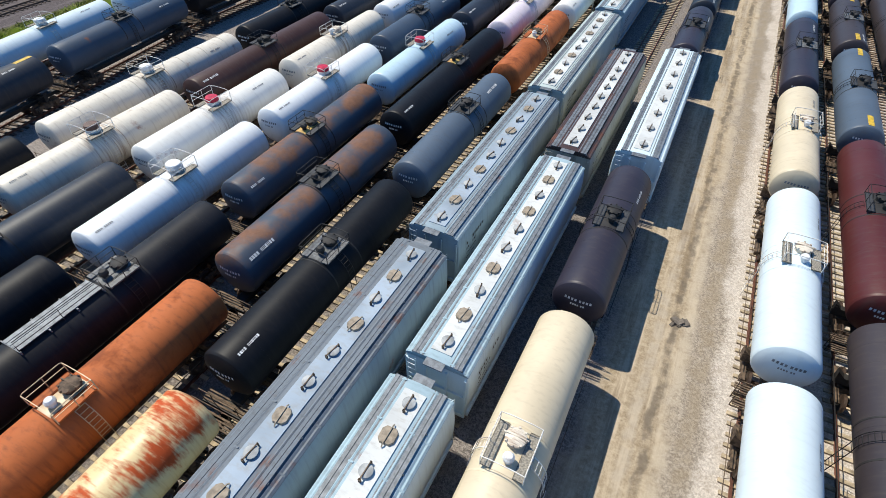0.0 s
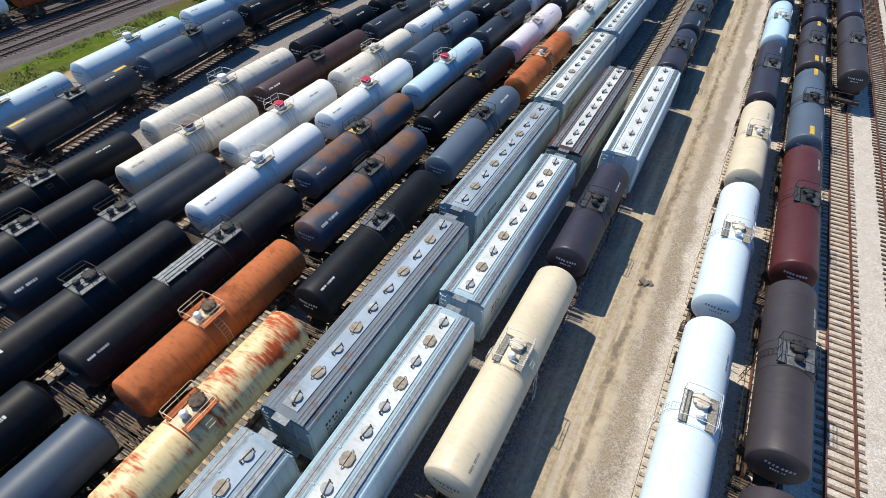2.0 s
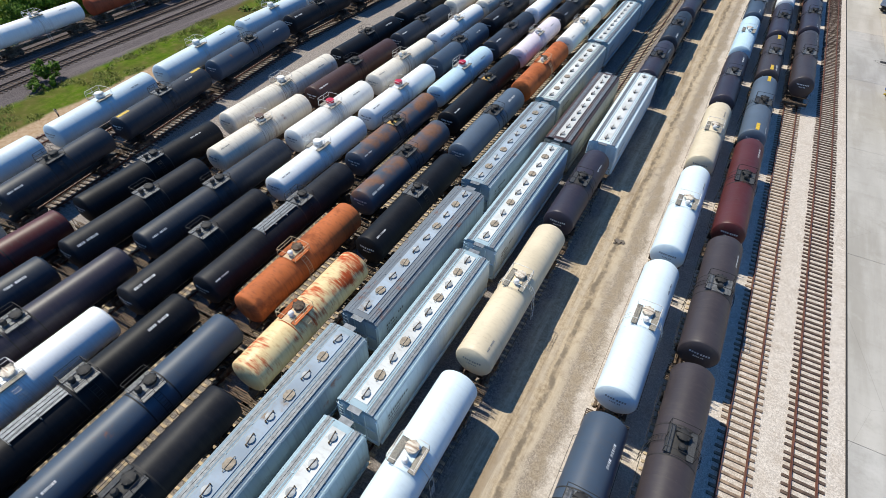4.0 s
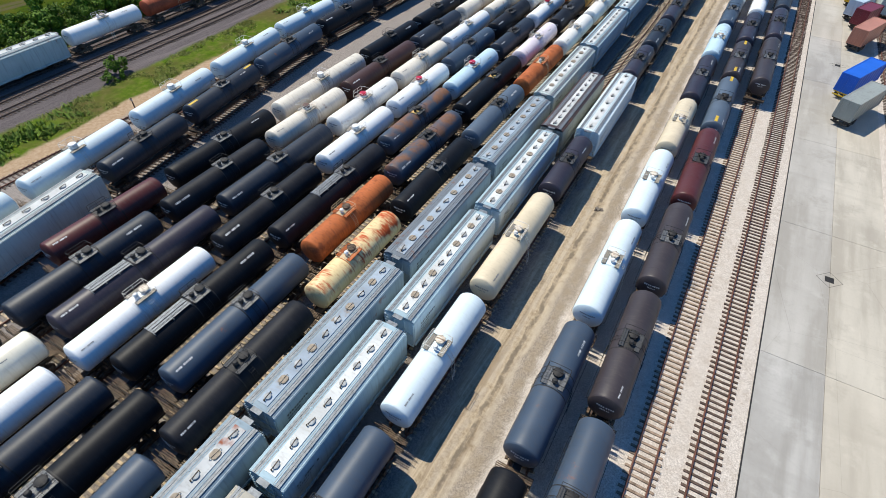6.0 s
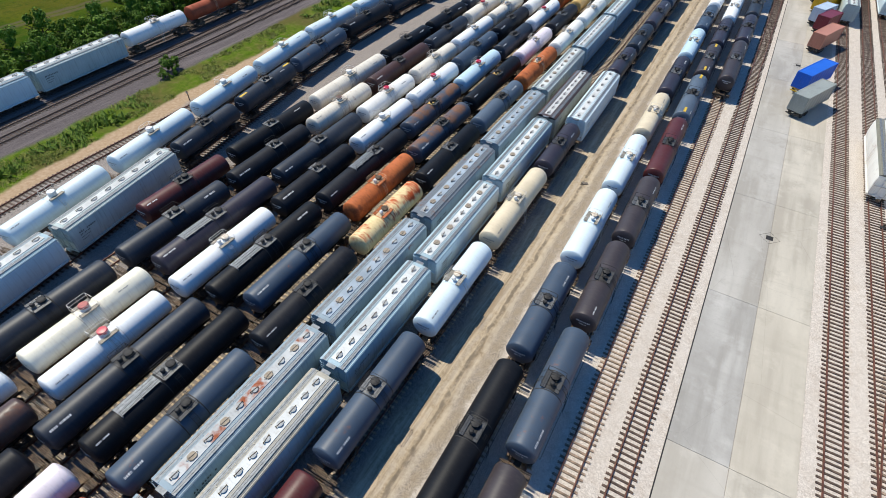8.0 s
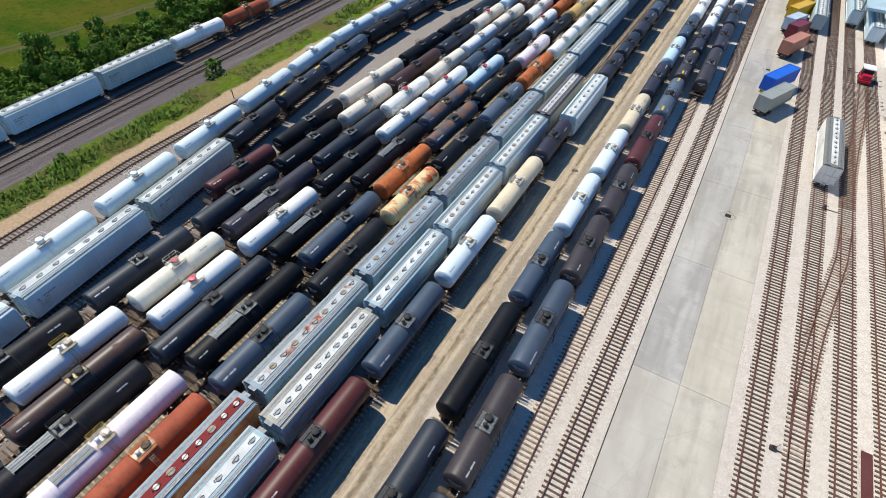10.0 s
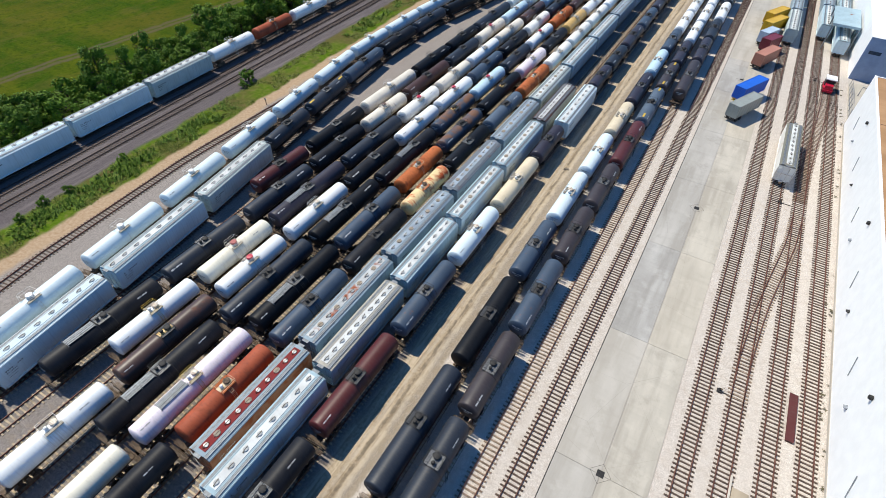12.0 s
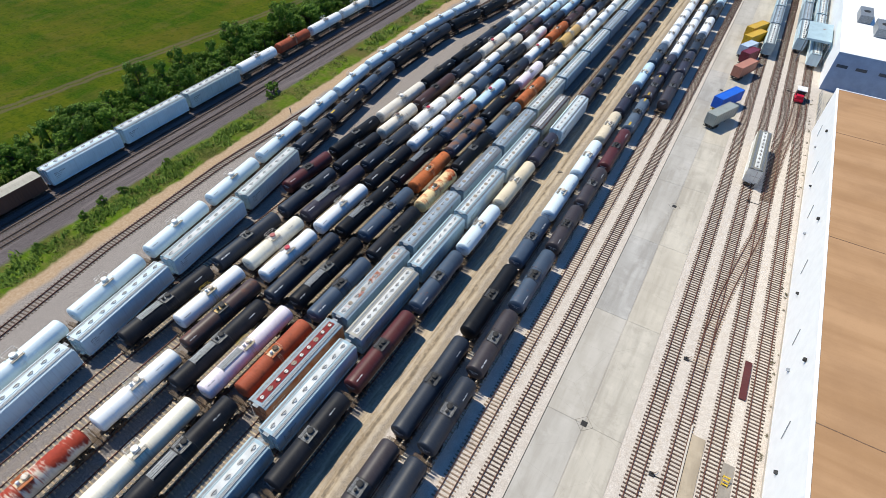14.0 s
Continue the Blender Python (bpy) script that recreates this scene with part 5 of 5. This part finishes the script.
def north_building():
    nb = empty("office_building", move(50.7, 100.1, 0), "white flat-roofed building with rooftop air units behind the warehouse", "building", "")
    T = 10.6
    # south wall of the white building, coloured blue for shade
    part("wall", "s2", lambda bm: box(bm, 0, 80, 0, 0.3, 0, T) and None, WALL_SHADE, nb, "white panel wall with the blue of shade in its colour")
    part("wall", "w2", lambda bm: box(bm, 0, 0.3, 0.3, 120, 0, T) and None, WALLM, nb, "white panel wall")
    part("wall", "n2", lambda bm: box(bm, 0.3, 80, 119.7, 120, 0, T) and None, WALLM, nb, "white panel wall")
    part("roof", "n", lambda bm: box(bm, 0.3, 80, 0.3, 119.7, T - 0.7, T - 0.2) and None, WALLM, nb, "white membrane roof")
    part("coping", "n", lambda bm: box(bm, -0.05, 80, -0.1, 0.4, T, T + 0.1) and None, WALLM, nb)
    glass = plain("dark_glass", (0.03, 0.05, 0.08), 0.1)
    for x in (1.0, 5.6, 11.0, 17.0, 23.0):
        part("window", 0, lambda bm: box(bm, 0, 2.6, -0.05, 0.02, 6.7, 7.5) and None, glass, nb, "dark strip window", move(x, 0, 0))
    for i, (x, y, sx, sy, h) in enumerate(((4.0, 28, 3.4, 9.0, 2.0), (8.2, 18, 3.8, 9.0, 2.2), (16, 52, 3, 4, 1.6), (9, 70, 3, 5, 1.8))):
        u = part("roof_unit", i, lambda bm, sx=sx, sy=sy, h=h: box(bm, 0, sx, 0, sy, T - 0.2, T + h) and None, STEEL, nb, "grey rooftop air unit", move(x, y, 0))
        part("fan_grille", i, lambda bm, sx=sx, sy=sy, h=h: lathe(bm, [(0.9, T + h), (0.9, T + 0.15 + h), (0.7, T + 0.16 + h)], 16, "z", (sx / 2, sy / 2, 0)) and None, DARK, u)


north_building()
lean = empty("yard_shed", move(50.85, 78.0, 0), "low grey fenced plant yard with pipes between the buildings", "plant yard", "")
part("slab", "shed", lambda bm: box(bm, 0, 30, -4.4, 19.4, 0.0, 0.2) and None, CONC, lean)
part("tank", "shed", lambda bm: lathe(bm, [(1.2, 0.2), (1.2, 3.4), (0.6, 3.8)], 14, "z", (5, 8, 0)) and True, STEEL, lean, "upright grey steel tank")
part("fence", "shed", lambda bm: ([tube(bm, [(0.1, y, 0.1), (0.1, y, 2.2)], 0.05, 5) for y in range(-4, 20, 3)], [tube(bm, [(0.1, -4, z), (0.1, 17, z)], 0.035, 4) for z in (0.6, 1.4, 2.2)]) and None, STEEL, lean, "grey pipe fence")
part("pipework", "shed", lambda bm: [tube(bm, [(2, y, 0.2), (2, y, 2.4), (9, y, 2.4), (9, y, 0.2)], 0.12, 6) for y in (2.0, 5.5, 12)] and None, STEEL, lean, "grey pipes")


def canopy():
    c = empty("loading_canopy", move(-0.4, 0.7, 0), "pale blue steel canopy on posts over two sidings", "canopy", "")
    part("roof_sheet", 0, lambda bm: box(bm, 43.8, 50.4, 115.7, 131.5, 7.0, 7.25) and None, PAINT["hop_blue"], c, "flat pale blue roof sheet")
    for x in (43.9, 50.3):
        for y in (116.0, 123.0, 130.5):
            part("post", 0, lambda bm: box(bm, -0.15, 0.15, -0.15, 0.15, 0, 7.05) and None, STEEL, c, "", move(x, y, 0))
    for y in (115.8, 131.4):
        part("fascia", 0, lambda bm: box(bm, 43.8, 50.4, -0.06, 0.06, 6.6, 7.0) and None, PAINT["hop_blue"], c, "", move(0, y, 0))


canopy()
train("S4", 122.6, run([122.6], ("hop_white", "ten"), ("hop_grey", "ten"), ("hop_white", "ten"), ("hop_blue", "ten")), "cars beside the warehouse")
train("S5", 112.2, run([112.2], ("hop_white", "ten"), ("hop_blue", "ten"), ("hop_white", "ten"), ("hop_grey", "ten")), "cars beside the warehouse")


def rail_mover(m):
    """A small red shunting tractor with a white cab roof."""
    c = empty("shunting_tractor", m, "small red shunting tractor with a white cab roof", "shunting tractor", "")
    part("chassis", 0, lambda bm: (box(bm, -1.3, 1.3, -2.6, 2.6, 0.7, 1.5), box(bm, -1.2, 1.2, -2.9, -2.5, 0.5, 1.1)) and None, RED, c)
    part("cab", 0, lambda bm: box(bm, -1.2, 1.2, -0.6, 2.2, 1.5, 3.3) and None, DARK, c, "dark glazed cab")
    part("cab_roof", 0, lambda bm: box(bm, -1.4, 1.4, -0.9, 2.5, 3.3, 3.5) and None, PAINT["white"], c, "flat white cab roof")
    part("bonnet", 0, lambda bm: box(bm, -1.0, 1.0, -2.5, -0.6, 1.5, 2.3) and None, RED, c)
    for x in (-1, 1):
        for y in (-1.7, 1.7):
            part("wheel", "mover", lambda bm: lathe(bm, [(0.25, -0.2), (0.62, -0.18), (0.62, 0.18), (0.25, 0.2)], 16, "x") and True, DARK, c, "", move(x * 1.15, y, 0.62 + 0.2))


rail_mover(move(46.0, 89.4, 0.0) @ Matrix.Diagonal((0.85, 0.85, 0.85, 1)))

# ---------------------------------------------------------------- containers on chassis
def ribbed_box(L, w=2.44, h=2.75):
    """A corrugated box; the long sides and the front are folded sheet."""
    def build(bm):
        n = int(L / 0.28)
        pts = []
        for i in range(n + 1):
            y = -L / 2 + L * i / n
            d = 0.0 if i in (0, n) else (0.045 if (i // 2) % 2 else 0.0)
            pts.append((w / 2 - d, y))
        ring = pts + [(-x, y) for x, y in pts[::-1]]
        lo = [bm.verts.new((x, y, 0)) for x, y in ring]
        hi = [bm.verts.new((x, y, h)) for x, y in ring]
        k = len(ring)
        for i in range(k):
            bm.faces.new((lo[i], lo[(i + 1) % k], hi[(i + 1) % k], hi[i]))
        bm.faces.new(lo[::-1])
        bm.faces.new(hi)
    return build


def box_frame(L, w=2.44, h=2.75):
    def build(bm):
        for x in (-w / 2, w / 2):
            for y in (-L / 2, L / 2):
                box(bm, x - 0.09, x + 0.09, y - 0.09, y + 0.09, -0.05, h + 0.03)
            for z in (0, h):
                box(bm, x - 0.07, x + 0.07, -L / 2, L / 2, z - 0.07, z + 0.05)
        for y in (-L / 2, L / 2):
            for z in (0, h):
                box(bm, -w / 2, w / 2, y - 0.07, y + 0.07, z - 0.07, z + 0.05)
    return build


def box_door_leaf(L, side, w=2.44, h=2.75):
    def build(bm):
        x0, x1 = (-w / 2 + 0.1, -0.02) if side < 0 else (0.02, w / 2 - 0.1)
        box(bm, x0, x1, -L / 2 - 0.05, -L / 2 + 0.02, 0.08, h - 0.08)
        for f in (0.3, 0.75):
            x = x0 + (x1 - x0) * f
            tube(bm, [(x, -L / 2 - 0.07, 0.05), (x, -L / 2 - 0.07, h - 0.05)], 0.03, 5)
        for z in (0.5, 1.1, 1.7, 2.3):
            box(bm, x0 + 0.05, x1 - 0.05, -L / 2 - 0.075, -L / 2 - 0.04, z, z + 0.07)
    return build


def chassis(L):
    def build(bm):
        for x in (-0.45, 0.45):
            box(bm, x - 0.08, x + 0.08, -L / 2, L / 2, 0.85, 1.2)
        for i in range(6):
            y = -L / 2 + 0.1 + (L - 0.2) * i / 5
            box(bm, -1.2, 1.2, y - 0.08, y + 0.08, 1.0, 1.22)
        box(bm, -1.15, 1.15, -L / 2 - 0.1, -L / 2 + 0.05, 0.55, 0.72)
        for x in (-0.5, 0.5):
            box(bm, x - 0.07, x + 0.07, L / 2 - 2.6, L / 2 - 2.4, 0.05, 0.9)
    return build


CONT = {
    "blue": ("bright blue", paint("container_blue", (0.012, 0.115, 0.56), dirt=0.15, rough=0.5)),
    "grey": ("drab grey", paint("container_grey", (0.30, 0.32, 0.29), dirt=0.4, rust=0.06)),
    "salmon": ("faded salmon", paint("container_salmon", (0.47, 0.20, 0.13), dirt=0.3)),
    "maroon": ("dark red", paint("container_maroon", (0.17, 0.022, 0.035), dirt=0.3)),
    "pale": ("pale blue-grey", paint("container_pale", (0.44, 0.53, 0.62), dirt=0.2)),
    "yellow": ("yellow", paint("container_yellow", (0.60, 0.36, 0.02), dirt=0.3)),
}


def container(m, L, col):
    word, mt = CONT[col]
    c = empty("container_trailer", m, word + " shipping container on a road chassis on concrete", "shipping container", "parked containers")
    up = move(0, 0, 1.27)
    b = part("box", L, ribbed_box(L), mt, c, "", up)
    part("corner_frame", L, box_frame(L), mt, b)
    for s in (-1, 1):
        part("door", (L, s), box_door_leaf(L, s), mt, b)
    part("chassis", L, chassis(L), YELLOW if col == "blue" else DARK, c)
    for y in (-L / 2 + 1.3, -L / 2 + 2.6):
        for x in (-0.95, 0.95):
            part("wheel", "trailer", lambda bm: lathe(bm, [(0.22, -0.22), (0.48, -0.2), (0.52, -0.1), (0.52, 0.1), (0.48, 0.2), (0.22, 0.22)], 16, "x") and True, DARK, c, "", move(x, y, 0.52))


A = -24.0
for x, y, L, col, a in ((30.1, 65.5, 9.4, "grey", A), (30.1, 75.2, 9.6, "blue", A), (31.3, 97.0, 8.6, "salmon", A + 2), (31.3, 107.3, 5.9, "maroon", A),
                        (30.2, 112.3, 6.0, "pale", A), (30.9, 122.4, 9.0, "yellow", A), (30.6, 130.6, 9.0, "yellow", A)):
    container(move(x - 0.7, y - 1.5, 0.06) @ Matrix.Rotation(radians(a), 4, "Z"), L, col)

# ---------------------------------------------------------------- plants
def leaf_material(name, dark, light):
    k = Nodes(name, 0.7, spec=0.25)
    r = k.n("ShaderNodeNewGeometry").outputs["Random Per Island"]
    c = k.mix(r, dark, light)
    o = k.n("ShaderNodeObjectInfo").outputs["Random"]
    c = k.mix(k.math("MULTIPLY", o, 0.4), c, tuple(v * 0.6 for v in dark))
    return k.done(c)


LEAF = leaf_material("tree_leaf", (0.042, 0.115, 0.006), (0.185, 0.300, 0.020))
LEAF2 = leaf_material("shrub_leaf", (0.045, 0.105, 0.006), (0.17, 0.25, 0.022))
BARK = plain("bark", (0.07, 0.05, 0.035), 0.95)


def crown_mesh(seed, h, rad, leaves):
    def build(bm):
        rng = random.Random(seed)
        clumps = []
        for i in range(int(16 + rad * 3)):
            a, f = rng.uniform(0, math.tau), rng.random() ** 0.6
            z = h * rng.uniform(0.14, 0.96)
            rr = rad * f * (1.0 - 0.55 * max(0, (z / h - 0.55) / 0.45))
            clumps.append((Vector((rr * math.cos(a), rr * math.sin(a), z)), rng.uniform(0.16, 0.36) * rad))
        for i in range(leaves):
            c, cr = rng.choice(clumps)
            d = Vector((rng.gauss(0, 1), rng.gauss(0, 1), rng.gauss(0.15, 0.9))).normalized()
            p = c + d * cr * (0.55 + 0.5 * rng.random())
            nrm = (d + Vector((rng.uniform(-0.6, 0.6), rng.uniform(-0.6, 0.6), rng.uniform(0.0, 0.9)))).normalized()
            u = nrm.orthogonal().normalized()
            v = nrm.cross(u)
            s = rng.uniform(0.16, 0.34)
            q = [bm.verts.new(p + u * s * x + v * s * y + nrm * s * z) for x, y, z in ((-1, 0, -0.2), (-0.1, -0.6, 0), (1, 0, -0.25), (0.1, 0.6, 0))]
            bm.faces.new(q)
    return build


def trunk_mesh(seed, h, rad):
    def build(bm):
        rng = random.Random(seed)
        lathe(bm, [(0.22, -0.1), (0.17, h * 0.3), (0.10, h * 0.65), (0.03, h * 0.85)], 8)
        for i in range(6):
            a = rng.uniform(0, math.tau)
            z = h * rng.uniform(0.25, 0.6)
            tube(bm, [(0, 0, z), (rad * 0.4 * math.cos(a), rad * 0.4 * math.sin(a), z + h * 0.14), (rad * 0.75 * math.cos(a), rad * 0.75 * math.sin(a), z + h * 0.22)], 0.06, 5)
        return True
    return build


rng = random.Random(11)
KINDS = [(5.8, 3.2, 2000), (4.8, 2.9, 1700), (7.0, 3.5, 2300), (3.6, 2.6, 1300)]


def tree(x, y, kind, scale, label="dense green roadside tree in full leaf", group="trees along the main line"):
    h, rad, leaves = KINDS[kind]
    t = empty("tree", move(x, y, 0) @ Matrix.Rotation(rng.uniform(0, 6.28), 4, "Z") @ Matrix.Diagonal((scale, scale, scale * rng.uniform(0.85, 1.15), 1)), label, "tree", group)
    part("trunk", kind, trunk_mesh(kind, h, rad), BARK, t)
    part("crown", kind, crown_mesh(kind + 20, h, rad, leaves), LEAF, t)


y = -62.0
while y < 190:
    w = 1.0 if y < 25 else 1.15
    for row in range(3):
        if rng.random() < 0.9:
            x = -92.4 - row * 3.4 - 0.045 * y + rng.uniform(-1.2, 1.2)
            tree(x, y + rng.uniform(-1.4, 1.4), rng.choice((0, 1, 1, 2, 3, 3)), rng.uniform(0.7, 1.12) * w)
    y += 3.6
for x, y, s in ((-73.4, 15.7, 0.72), (-72.4, 13.3, 0.45), (-69.9, -36.0, 0.42), (-69.4, -31.5, 0.36), (-69.1, -40.5, 0.33), (-70.5, -20.0, 0.3), (-68.1, -50.0, 0.3)):
    tree(x, y, 3, s, "small lone green bush on the grass strip", "bushes on the grass strip")


def clump_mesh(seed, count, spread, blade):
    def build(bm):
        r2 = random.Random(seed)
        for i in range(count):
            a, f = r2.uniform(0, math.tau), r2.random() ** 0.5 * spread
            p = Vector((f * math.cos(a), f * math.sin(a), 0))
            d = Vector((r2.uniform(-1.5, 1.5), r2.uniform(-1.5, 1.5), 0.8)).normalized()
            side = d.cross(Vector((0, 0, 1))).normalized() * blade * 0.16
            tip = p + d * blade * r2.uniform(0.5, 1.1)
            bm.faces.new([bm.verts.new(q) for q in (p - side, p + side, tip + side * 0.3, tip - side * 0.3)])
    return build


def scatter(name, label, spots, count, spread, blade, material):
    """Many tufts as one object: what nobody could count."""
    src = mesh_of((name, "tuft"), clump_mesh(7, count, spread, blade))
    base_v = np.array([v.co[:] for v in src.vertices])
    nv, nf = len(base_v), len(src.polygons)
    quads = np.arange(nv).reshape(nf, 4)
    vs, fs = [], []
    for i, (x, y, s, a) in enumerate(spots):
        ca, sa = math.cos(a), math.sin(a)
        rot = np.array([[ca, -sa, 0], [sa, ca, 0], [0, 0, 1]]) * s
        vs.append(base_v @ rot.T + (x, y, 0))
        fs.append(quads + i * nv)
    me = bpy.data.meshes.new(name)
    me.from_pydata(np.concatenate(vs).tolist(), [], np.concatenate(fs).tolist())
    me.materials.append(material)
    tagged(new(name, me), label, "grass", "", "stuff")


GRASS = leaf_material("grass_blade", (0.085, 0.135, 0.010), (0.24, 0.235, 0.050))
r3 = random.Random(3)
strip = []
for i in range(2600):
    y = r3.uniform(-75, 140)
    e = r3.random()
    x = -64.9 - e * 6.3 - 0.045 * y
    if noise.noise(Vector((x * 0.3, y * 0.12, 0))) > 0.0:
        strip.append((x, y, r3.uniform(0.6, 1.5), r3.uniform(0, 6.28)))
scatter("grass_strip", "rough green grass between the yard and the main line", strip, 20, 0.7, 0.38, GRASS)
brush = [(-68.2 - 0.045 * y + r3.gauss(0, 1.2), y, r3.uniform(0.8, 2.0), r3.uniform(0, 6.28)) for y in [r3.choice((-38, -27, -20, -52, -5, 60, 85)) + r3.gauss(0, 4) for _ in range(230)]]
scatter("brush", "low dark green brush on the grass strip", brush, 30, 0.8, 0.6, LEAF2)
edge = [(-90.3 - 0.045 * y - abs(r3.gauss(0, 6)), y, r3.uniform(0.8, 2.2), r3.uniform(0, 6.28)) for y in [r3.uniform(-90, 200) for _ in range(1600)]]
scatter("undergrowth", "dense undergrowth below the trees", edge, 30, 0.9, 0.9, LEAF2)
weeds = [(49.6 + r3.gauss(0, 0.25), r3.uniform(-50, 95), r3.uniform(0.3, 0.8), r3.uniform(0, 6.28)) for _ in range(60)]
scatter("weeds", "dry weeds along the foot of the warehouse wall", weeds, 14, 0.5, 0.5, leaf_material("dry_weed", (0.10, 0.09, 0.05), (0.20, 0.17, 0.10)))


# ---------------------------------------------------------------- small things on the ground
def rubble(m, n, spread):
    st = empty("debris_pile", m, "small heap of dark scrap and stones on dirt", "debris", "scrap heaps")

    def bits(bm):
        r5 = random.Random(n)
        for i in range(n):
            a, f = r5.uniform(0, 6.28), r5.random() * spread
            s = r5.uniform(0.05, 0.16)
            box(bm, -s, s, -s * 1.4, s * 1.4, -s * 0.5, s * 0.7, move(f * math.cos(a), f * math.sin(a), s * 0.4) @ Matrix.Rotation(a * 3, 4, "Z") @ Matrix.Rotation(0.3, 4, "X"))
    part("scrap", n, bits, plain("grey_rubble", (0.19, 0.16, 0.13), 0.9), st, "grey stones and scrap")["kind"] = "stuff"


for x, y, n, s in ((3.15, 22.7, 16, 0.45), (-8.9, -38.6, 14, 0.6)):
    rubble(move(x, y, 0), n, s)


def sign_post(m):
    st = empty("marker_post", m, "leaning wooden marker post on the dirt verge", "post", "marker posts")
    part("post", "marker", lambda bm: box(bm, -0.06, 0.06, -0.06, 0.06, 0, 1.7) and None, TIE_DARK, st)
    part("board", 0, lambda bm: box(bm, -0.3, 0.3, -0.08, -0.06, 1.2, 1.6) and None, PAINT["old_cream"], st)


sign_post(move(-62.3, 9.8, 0))
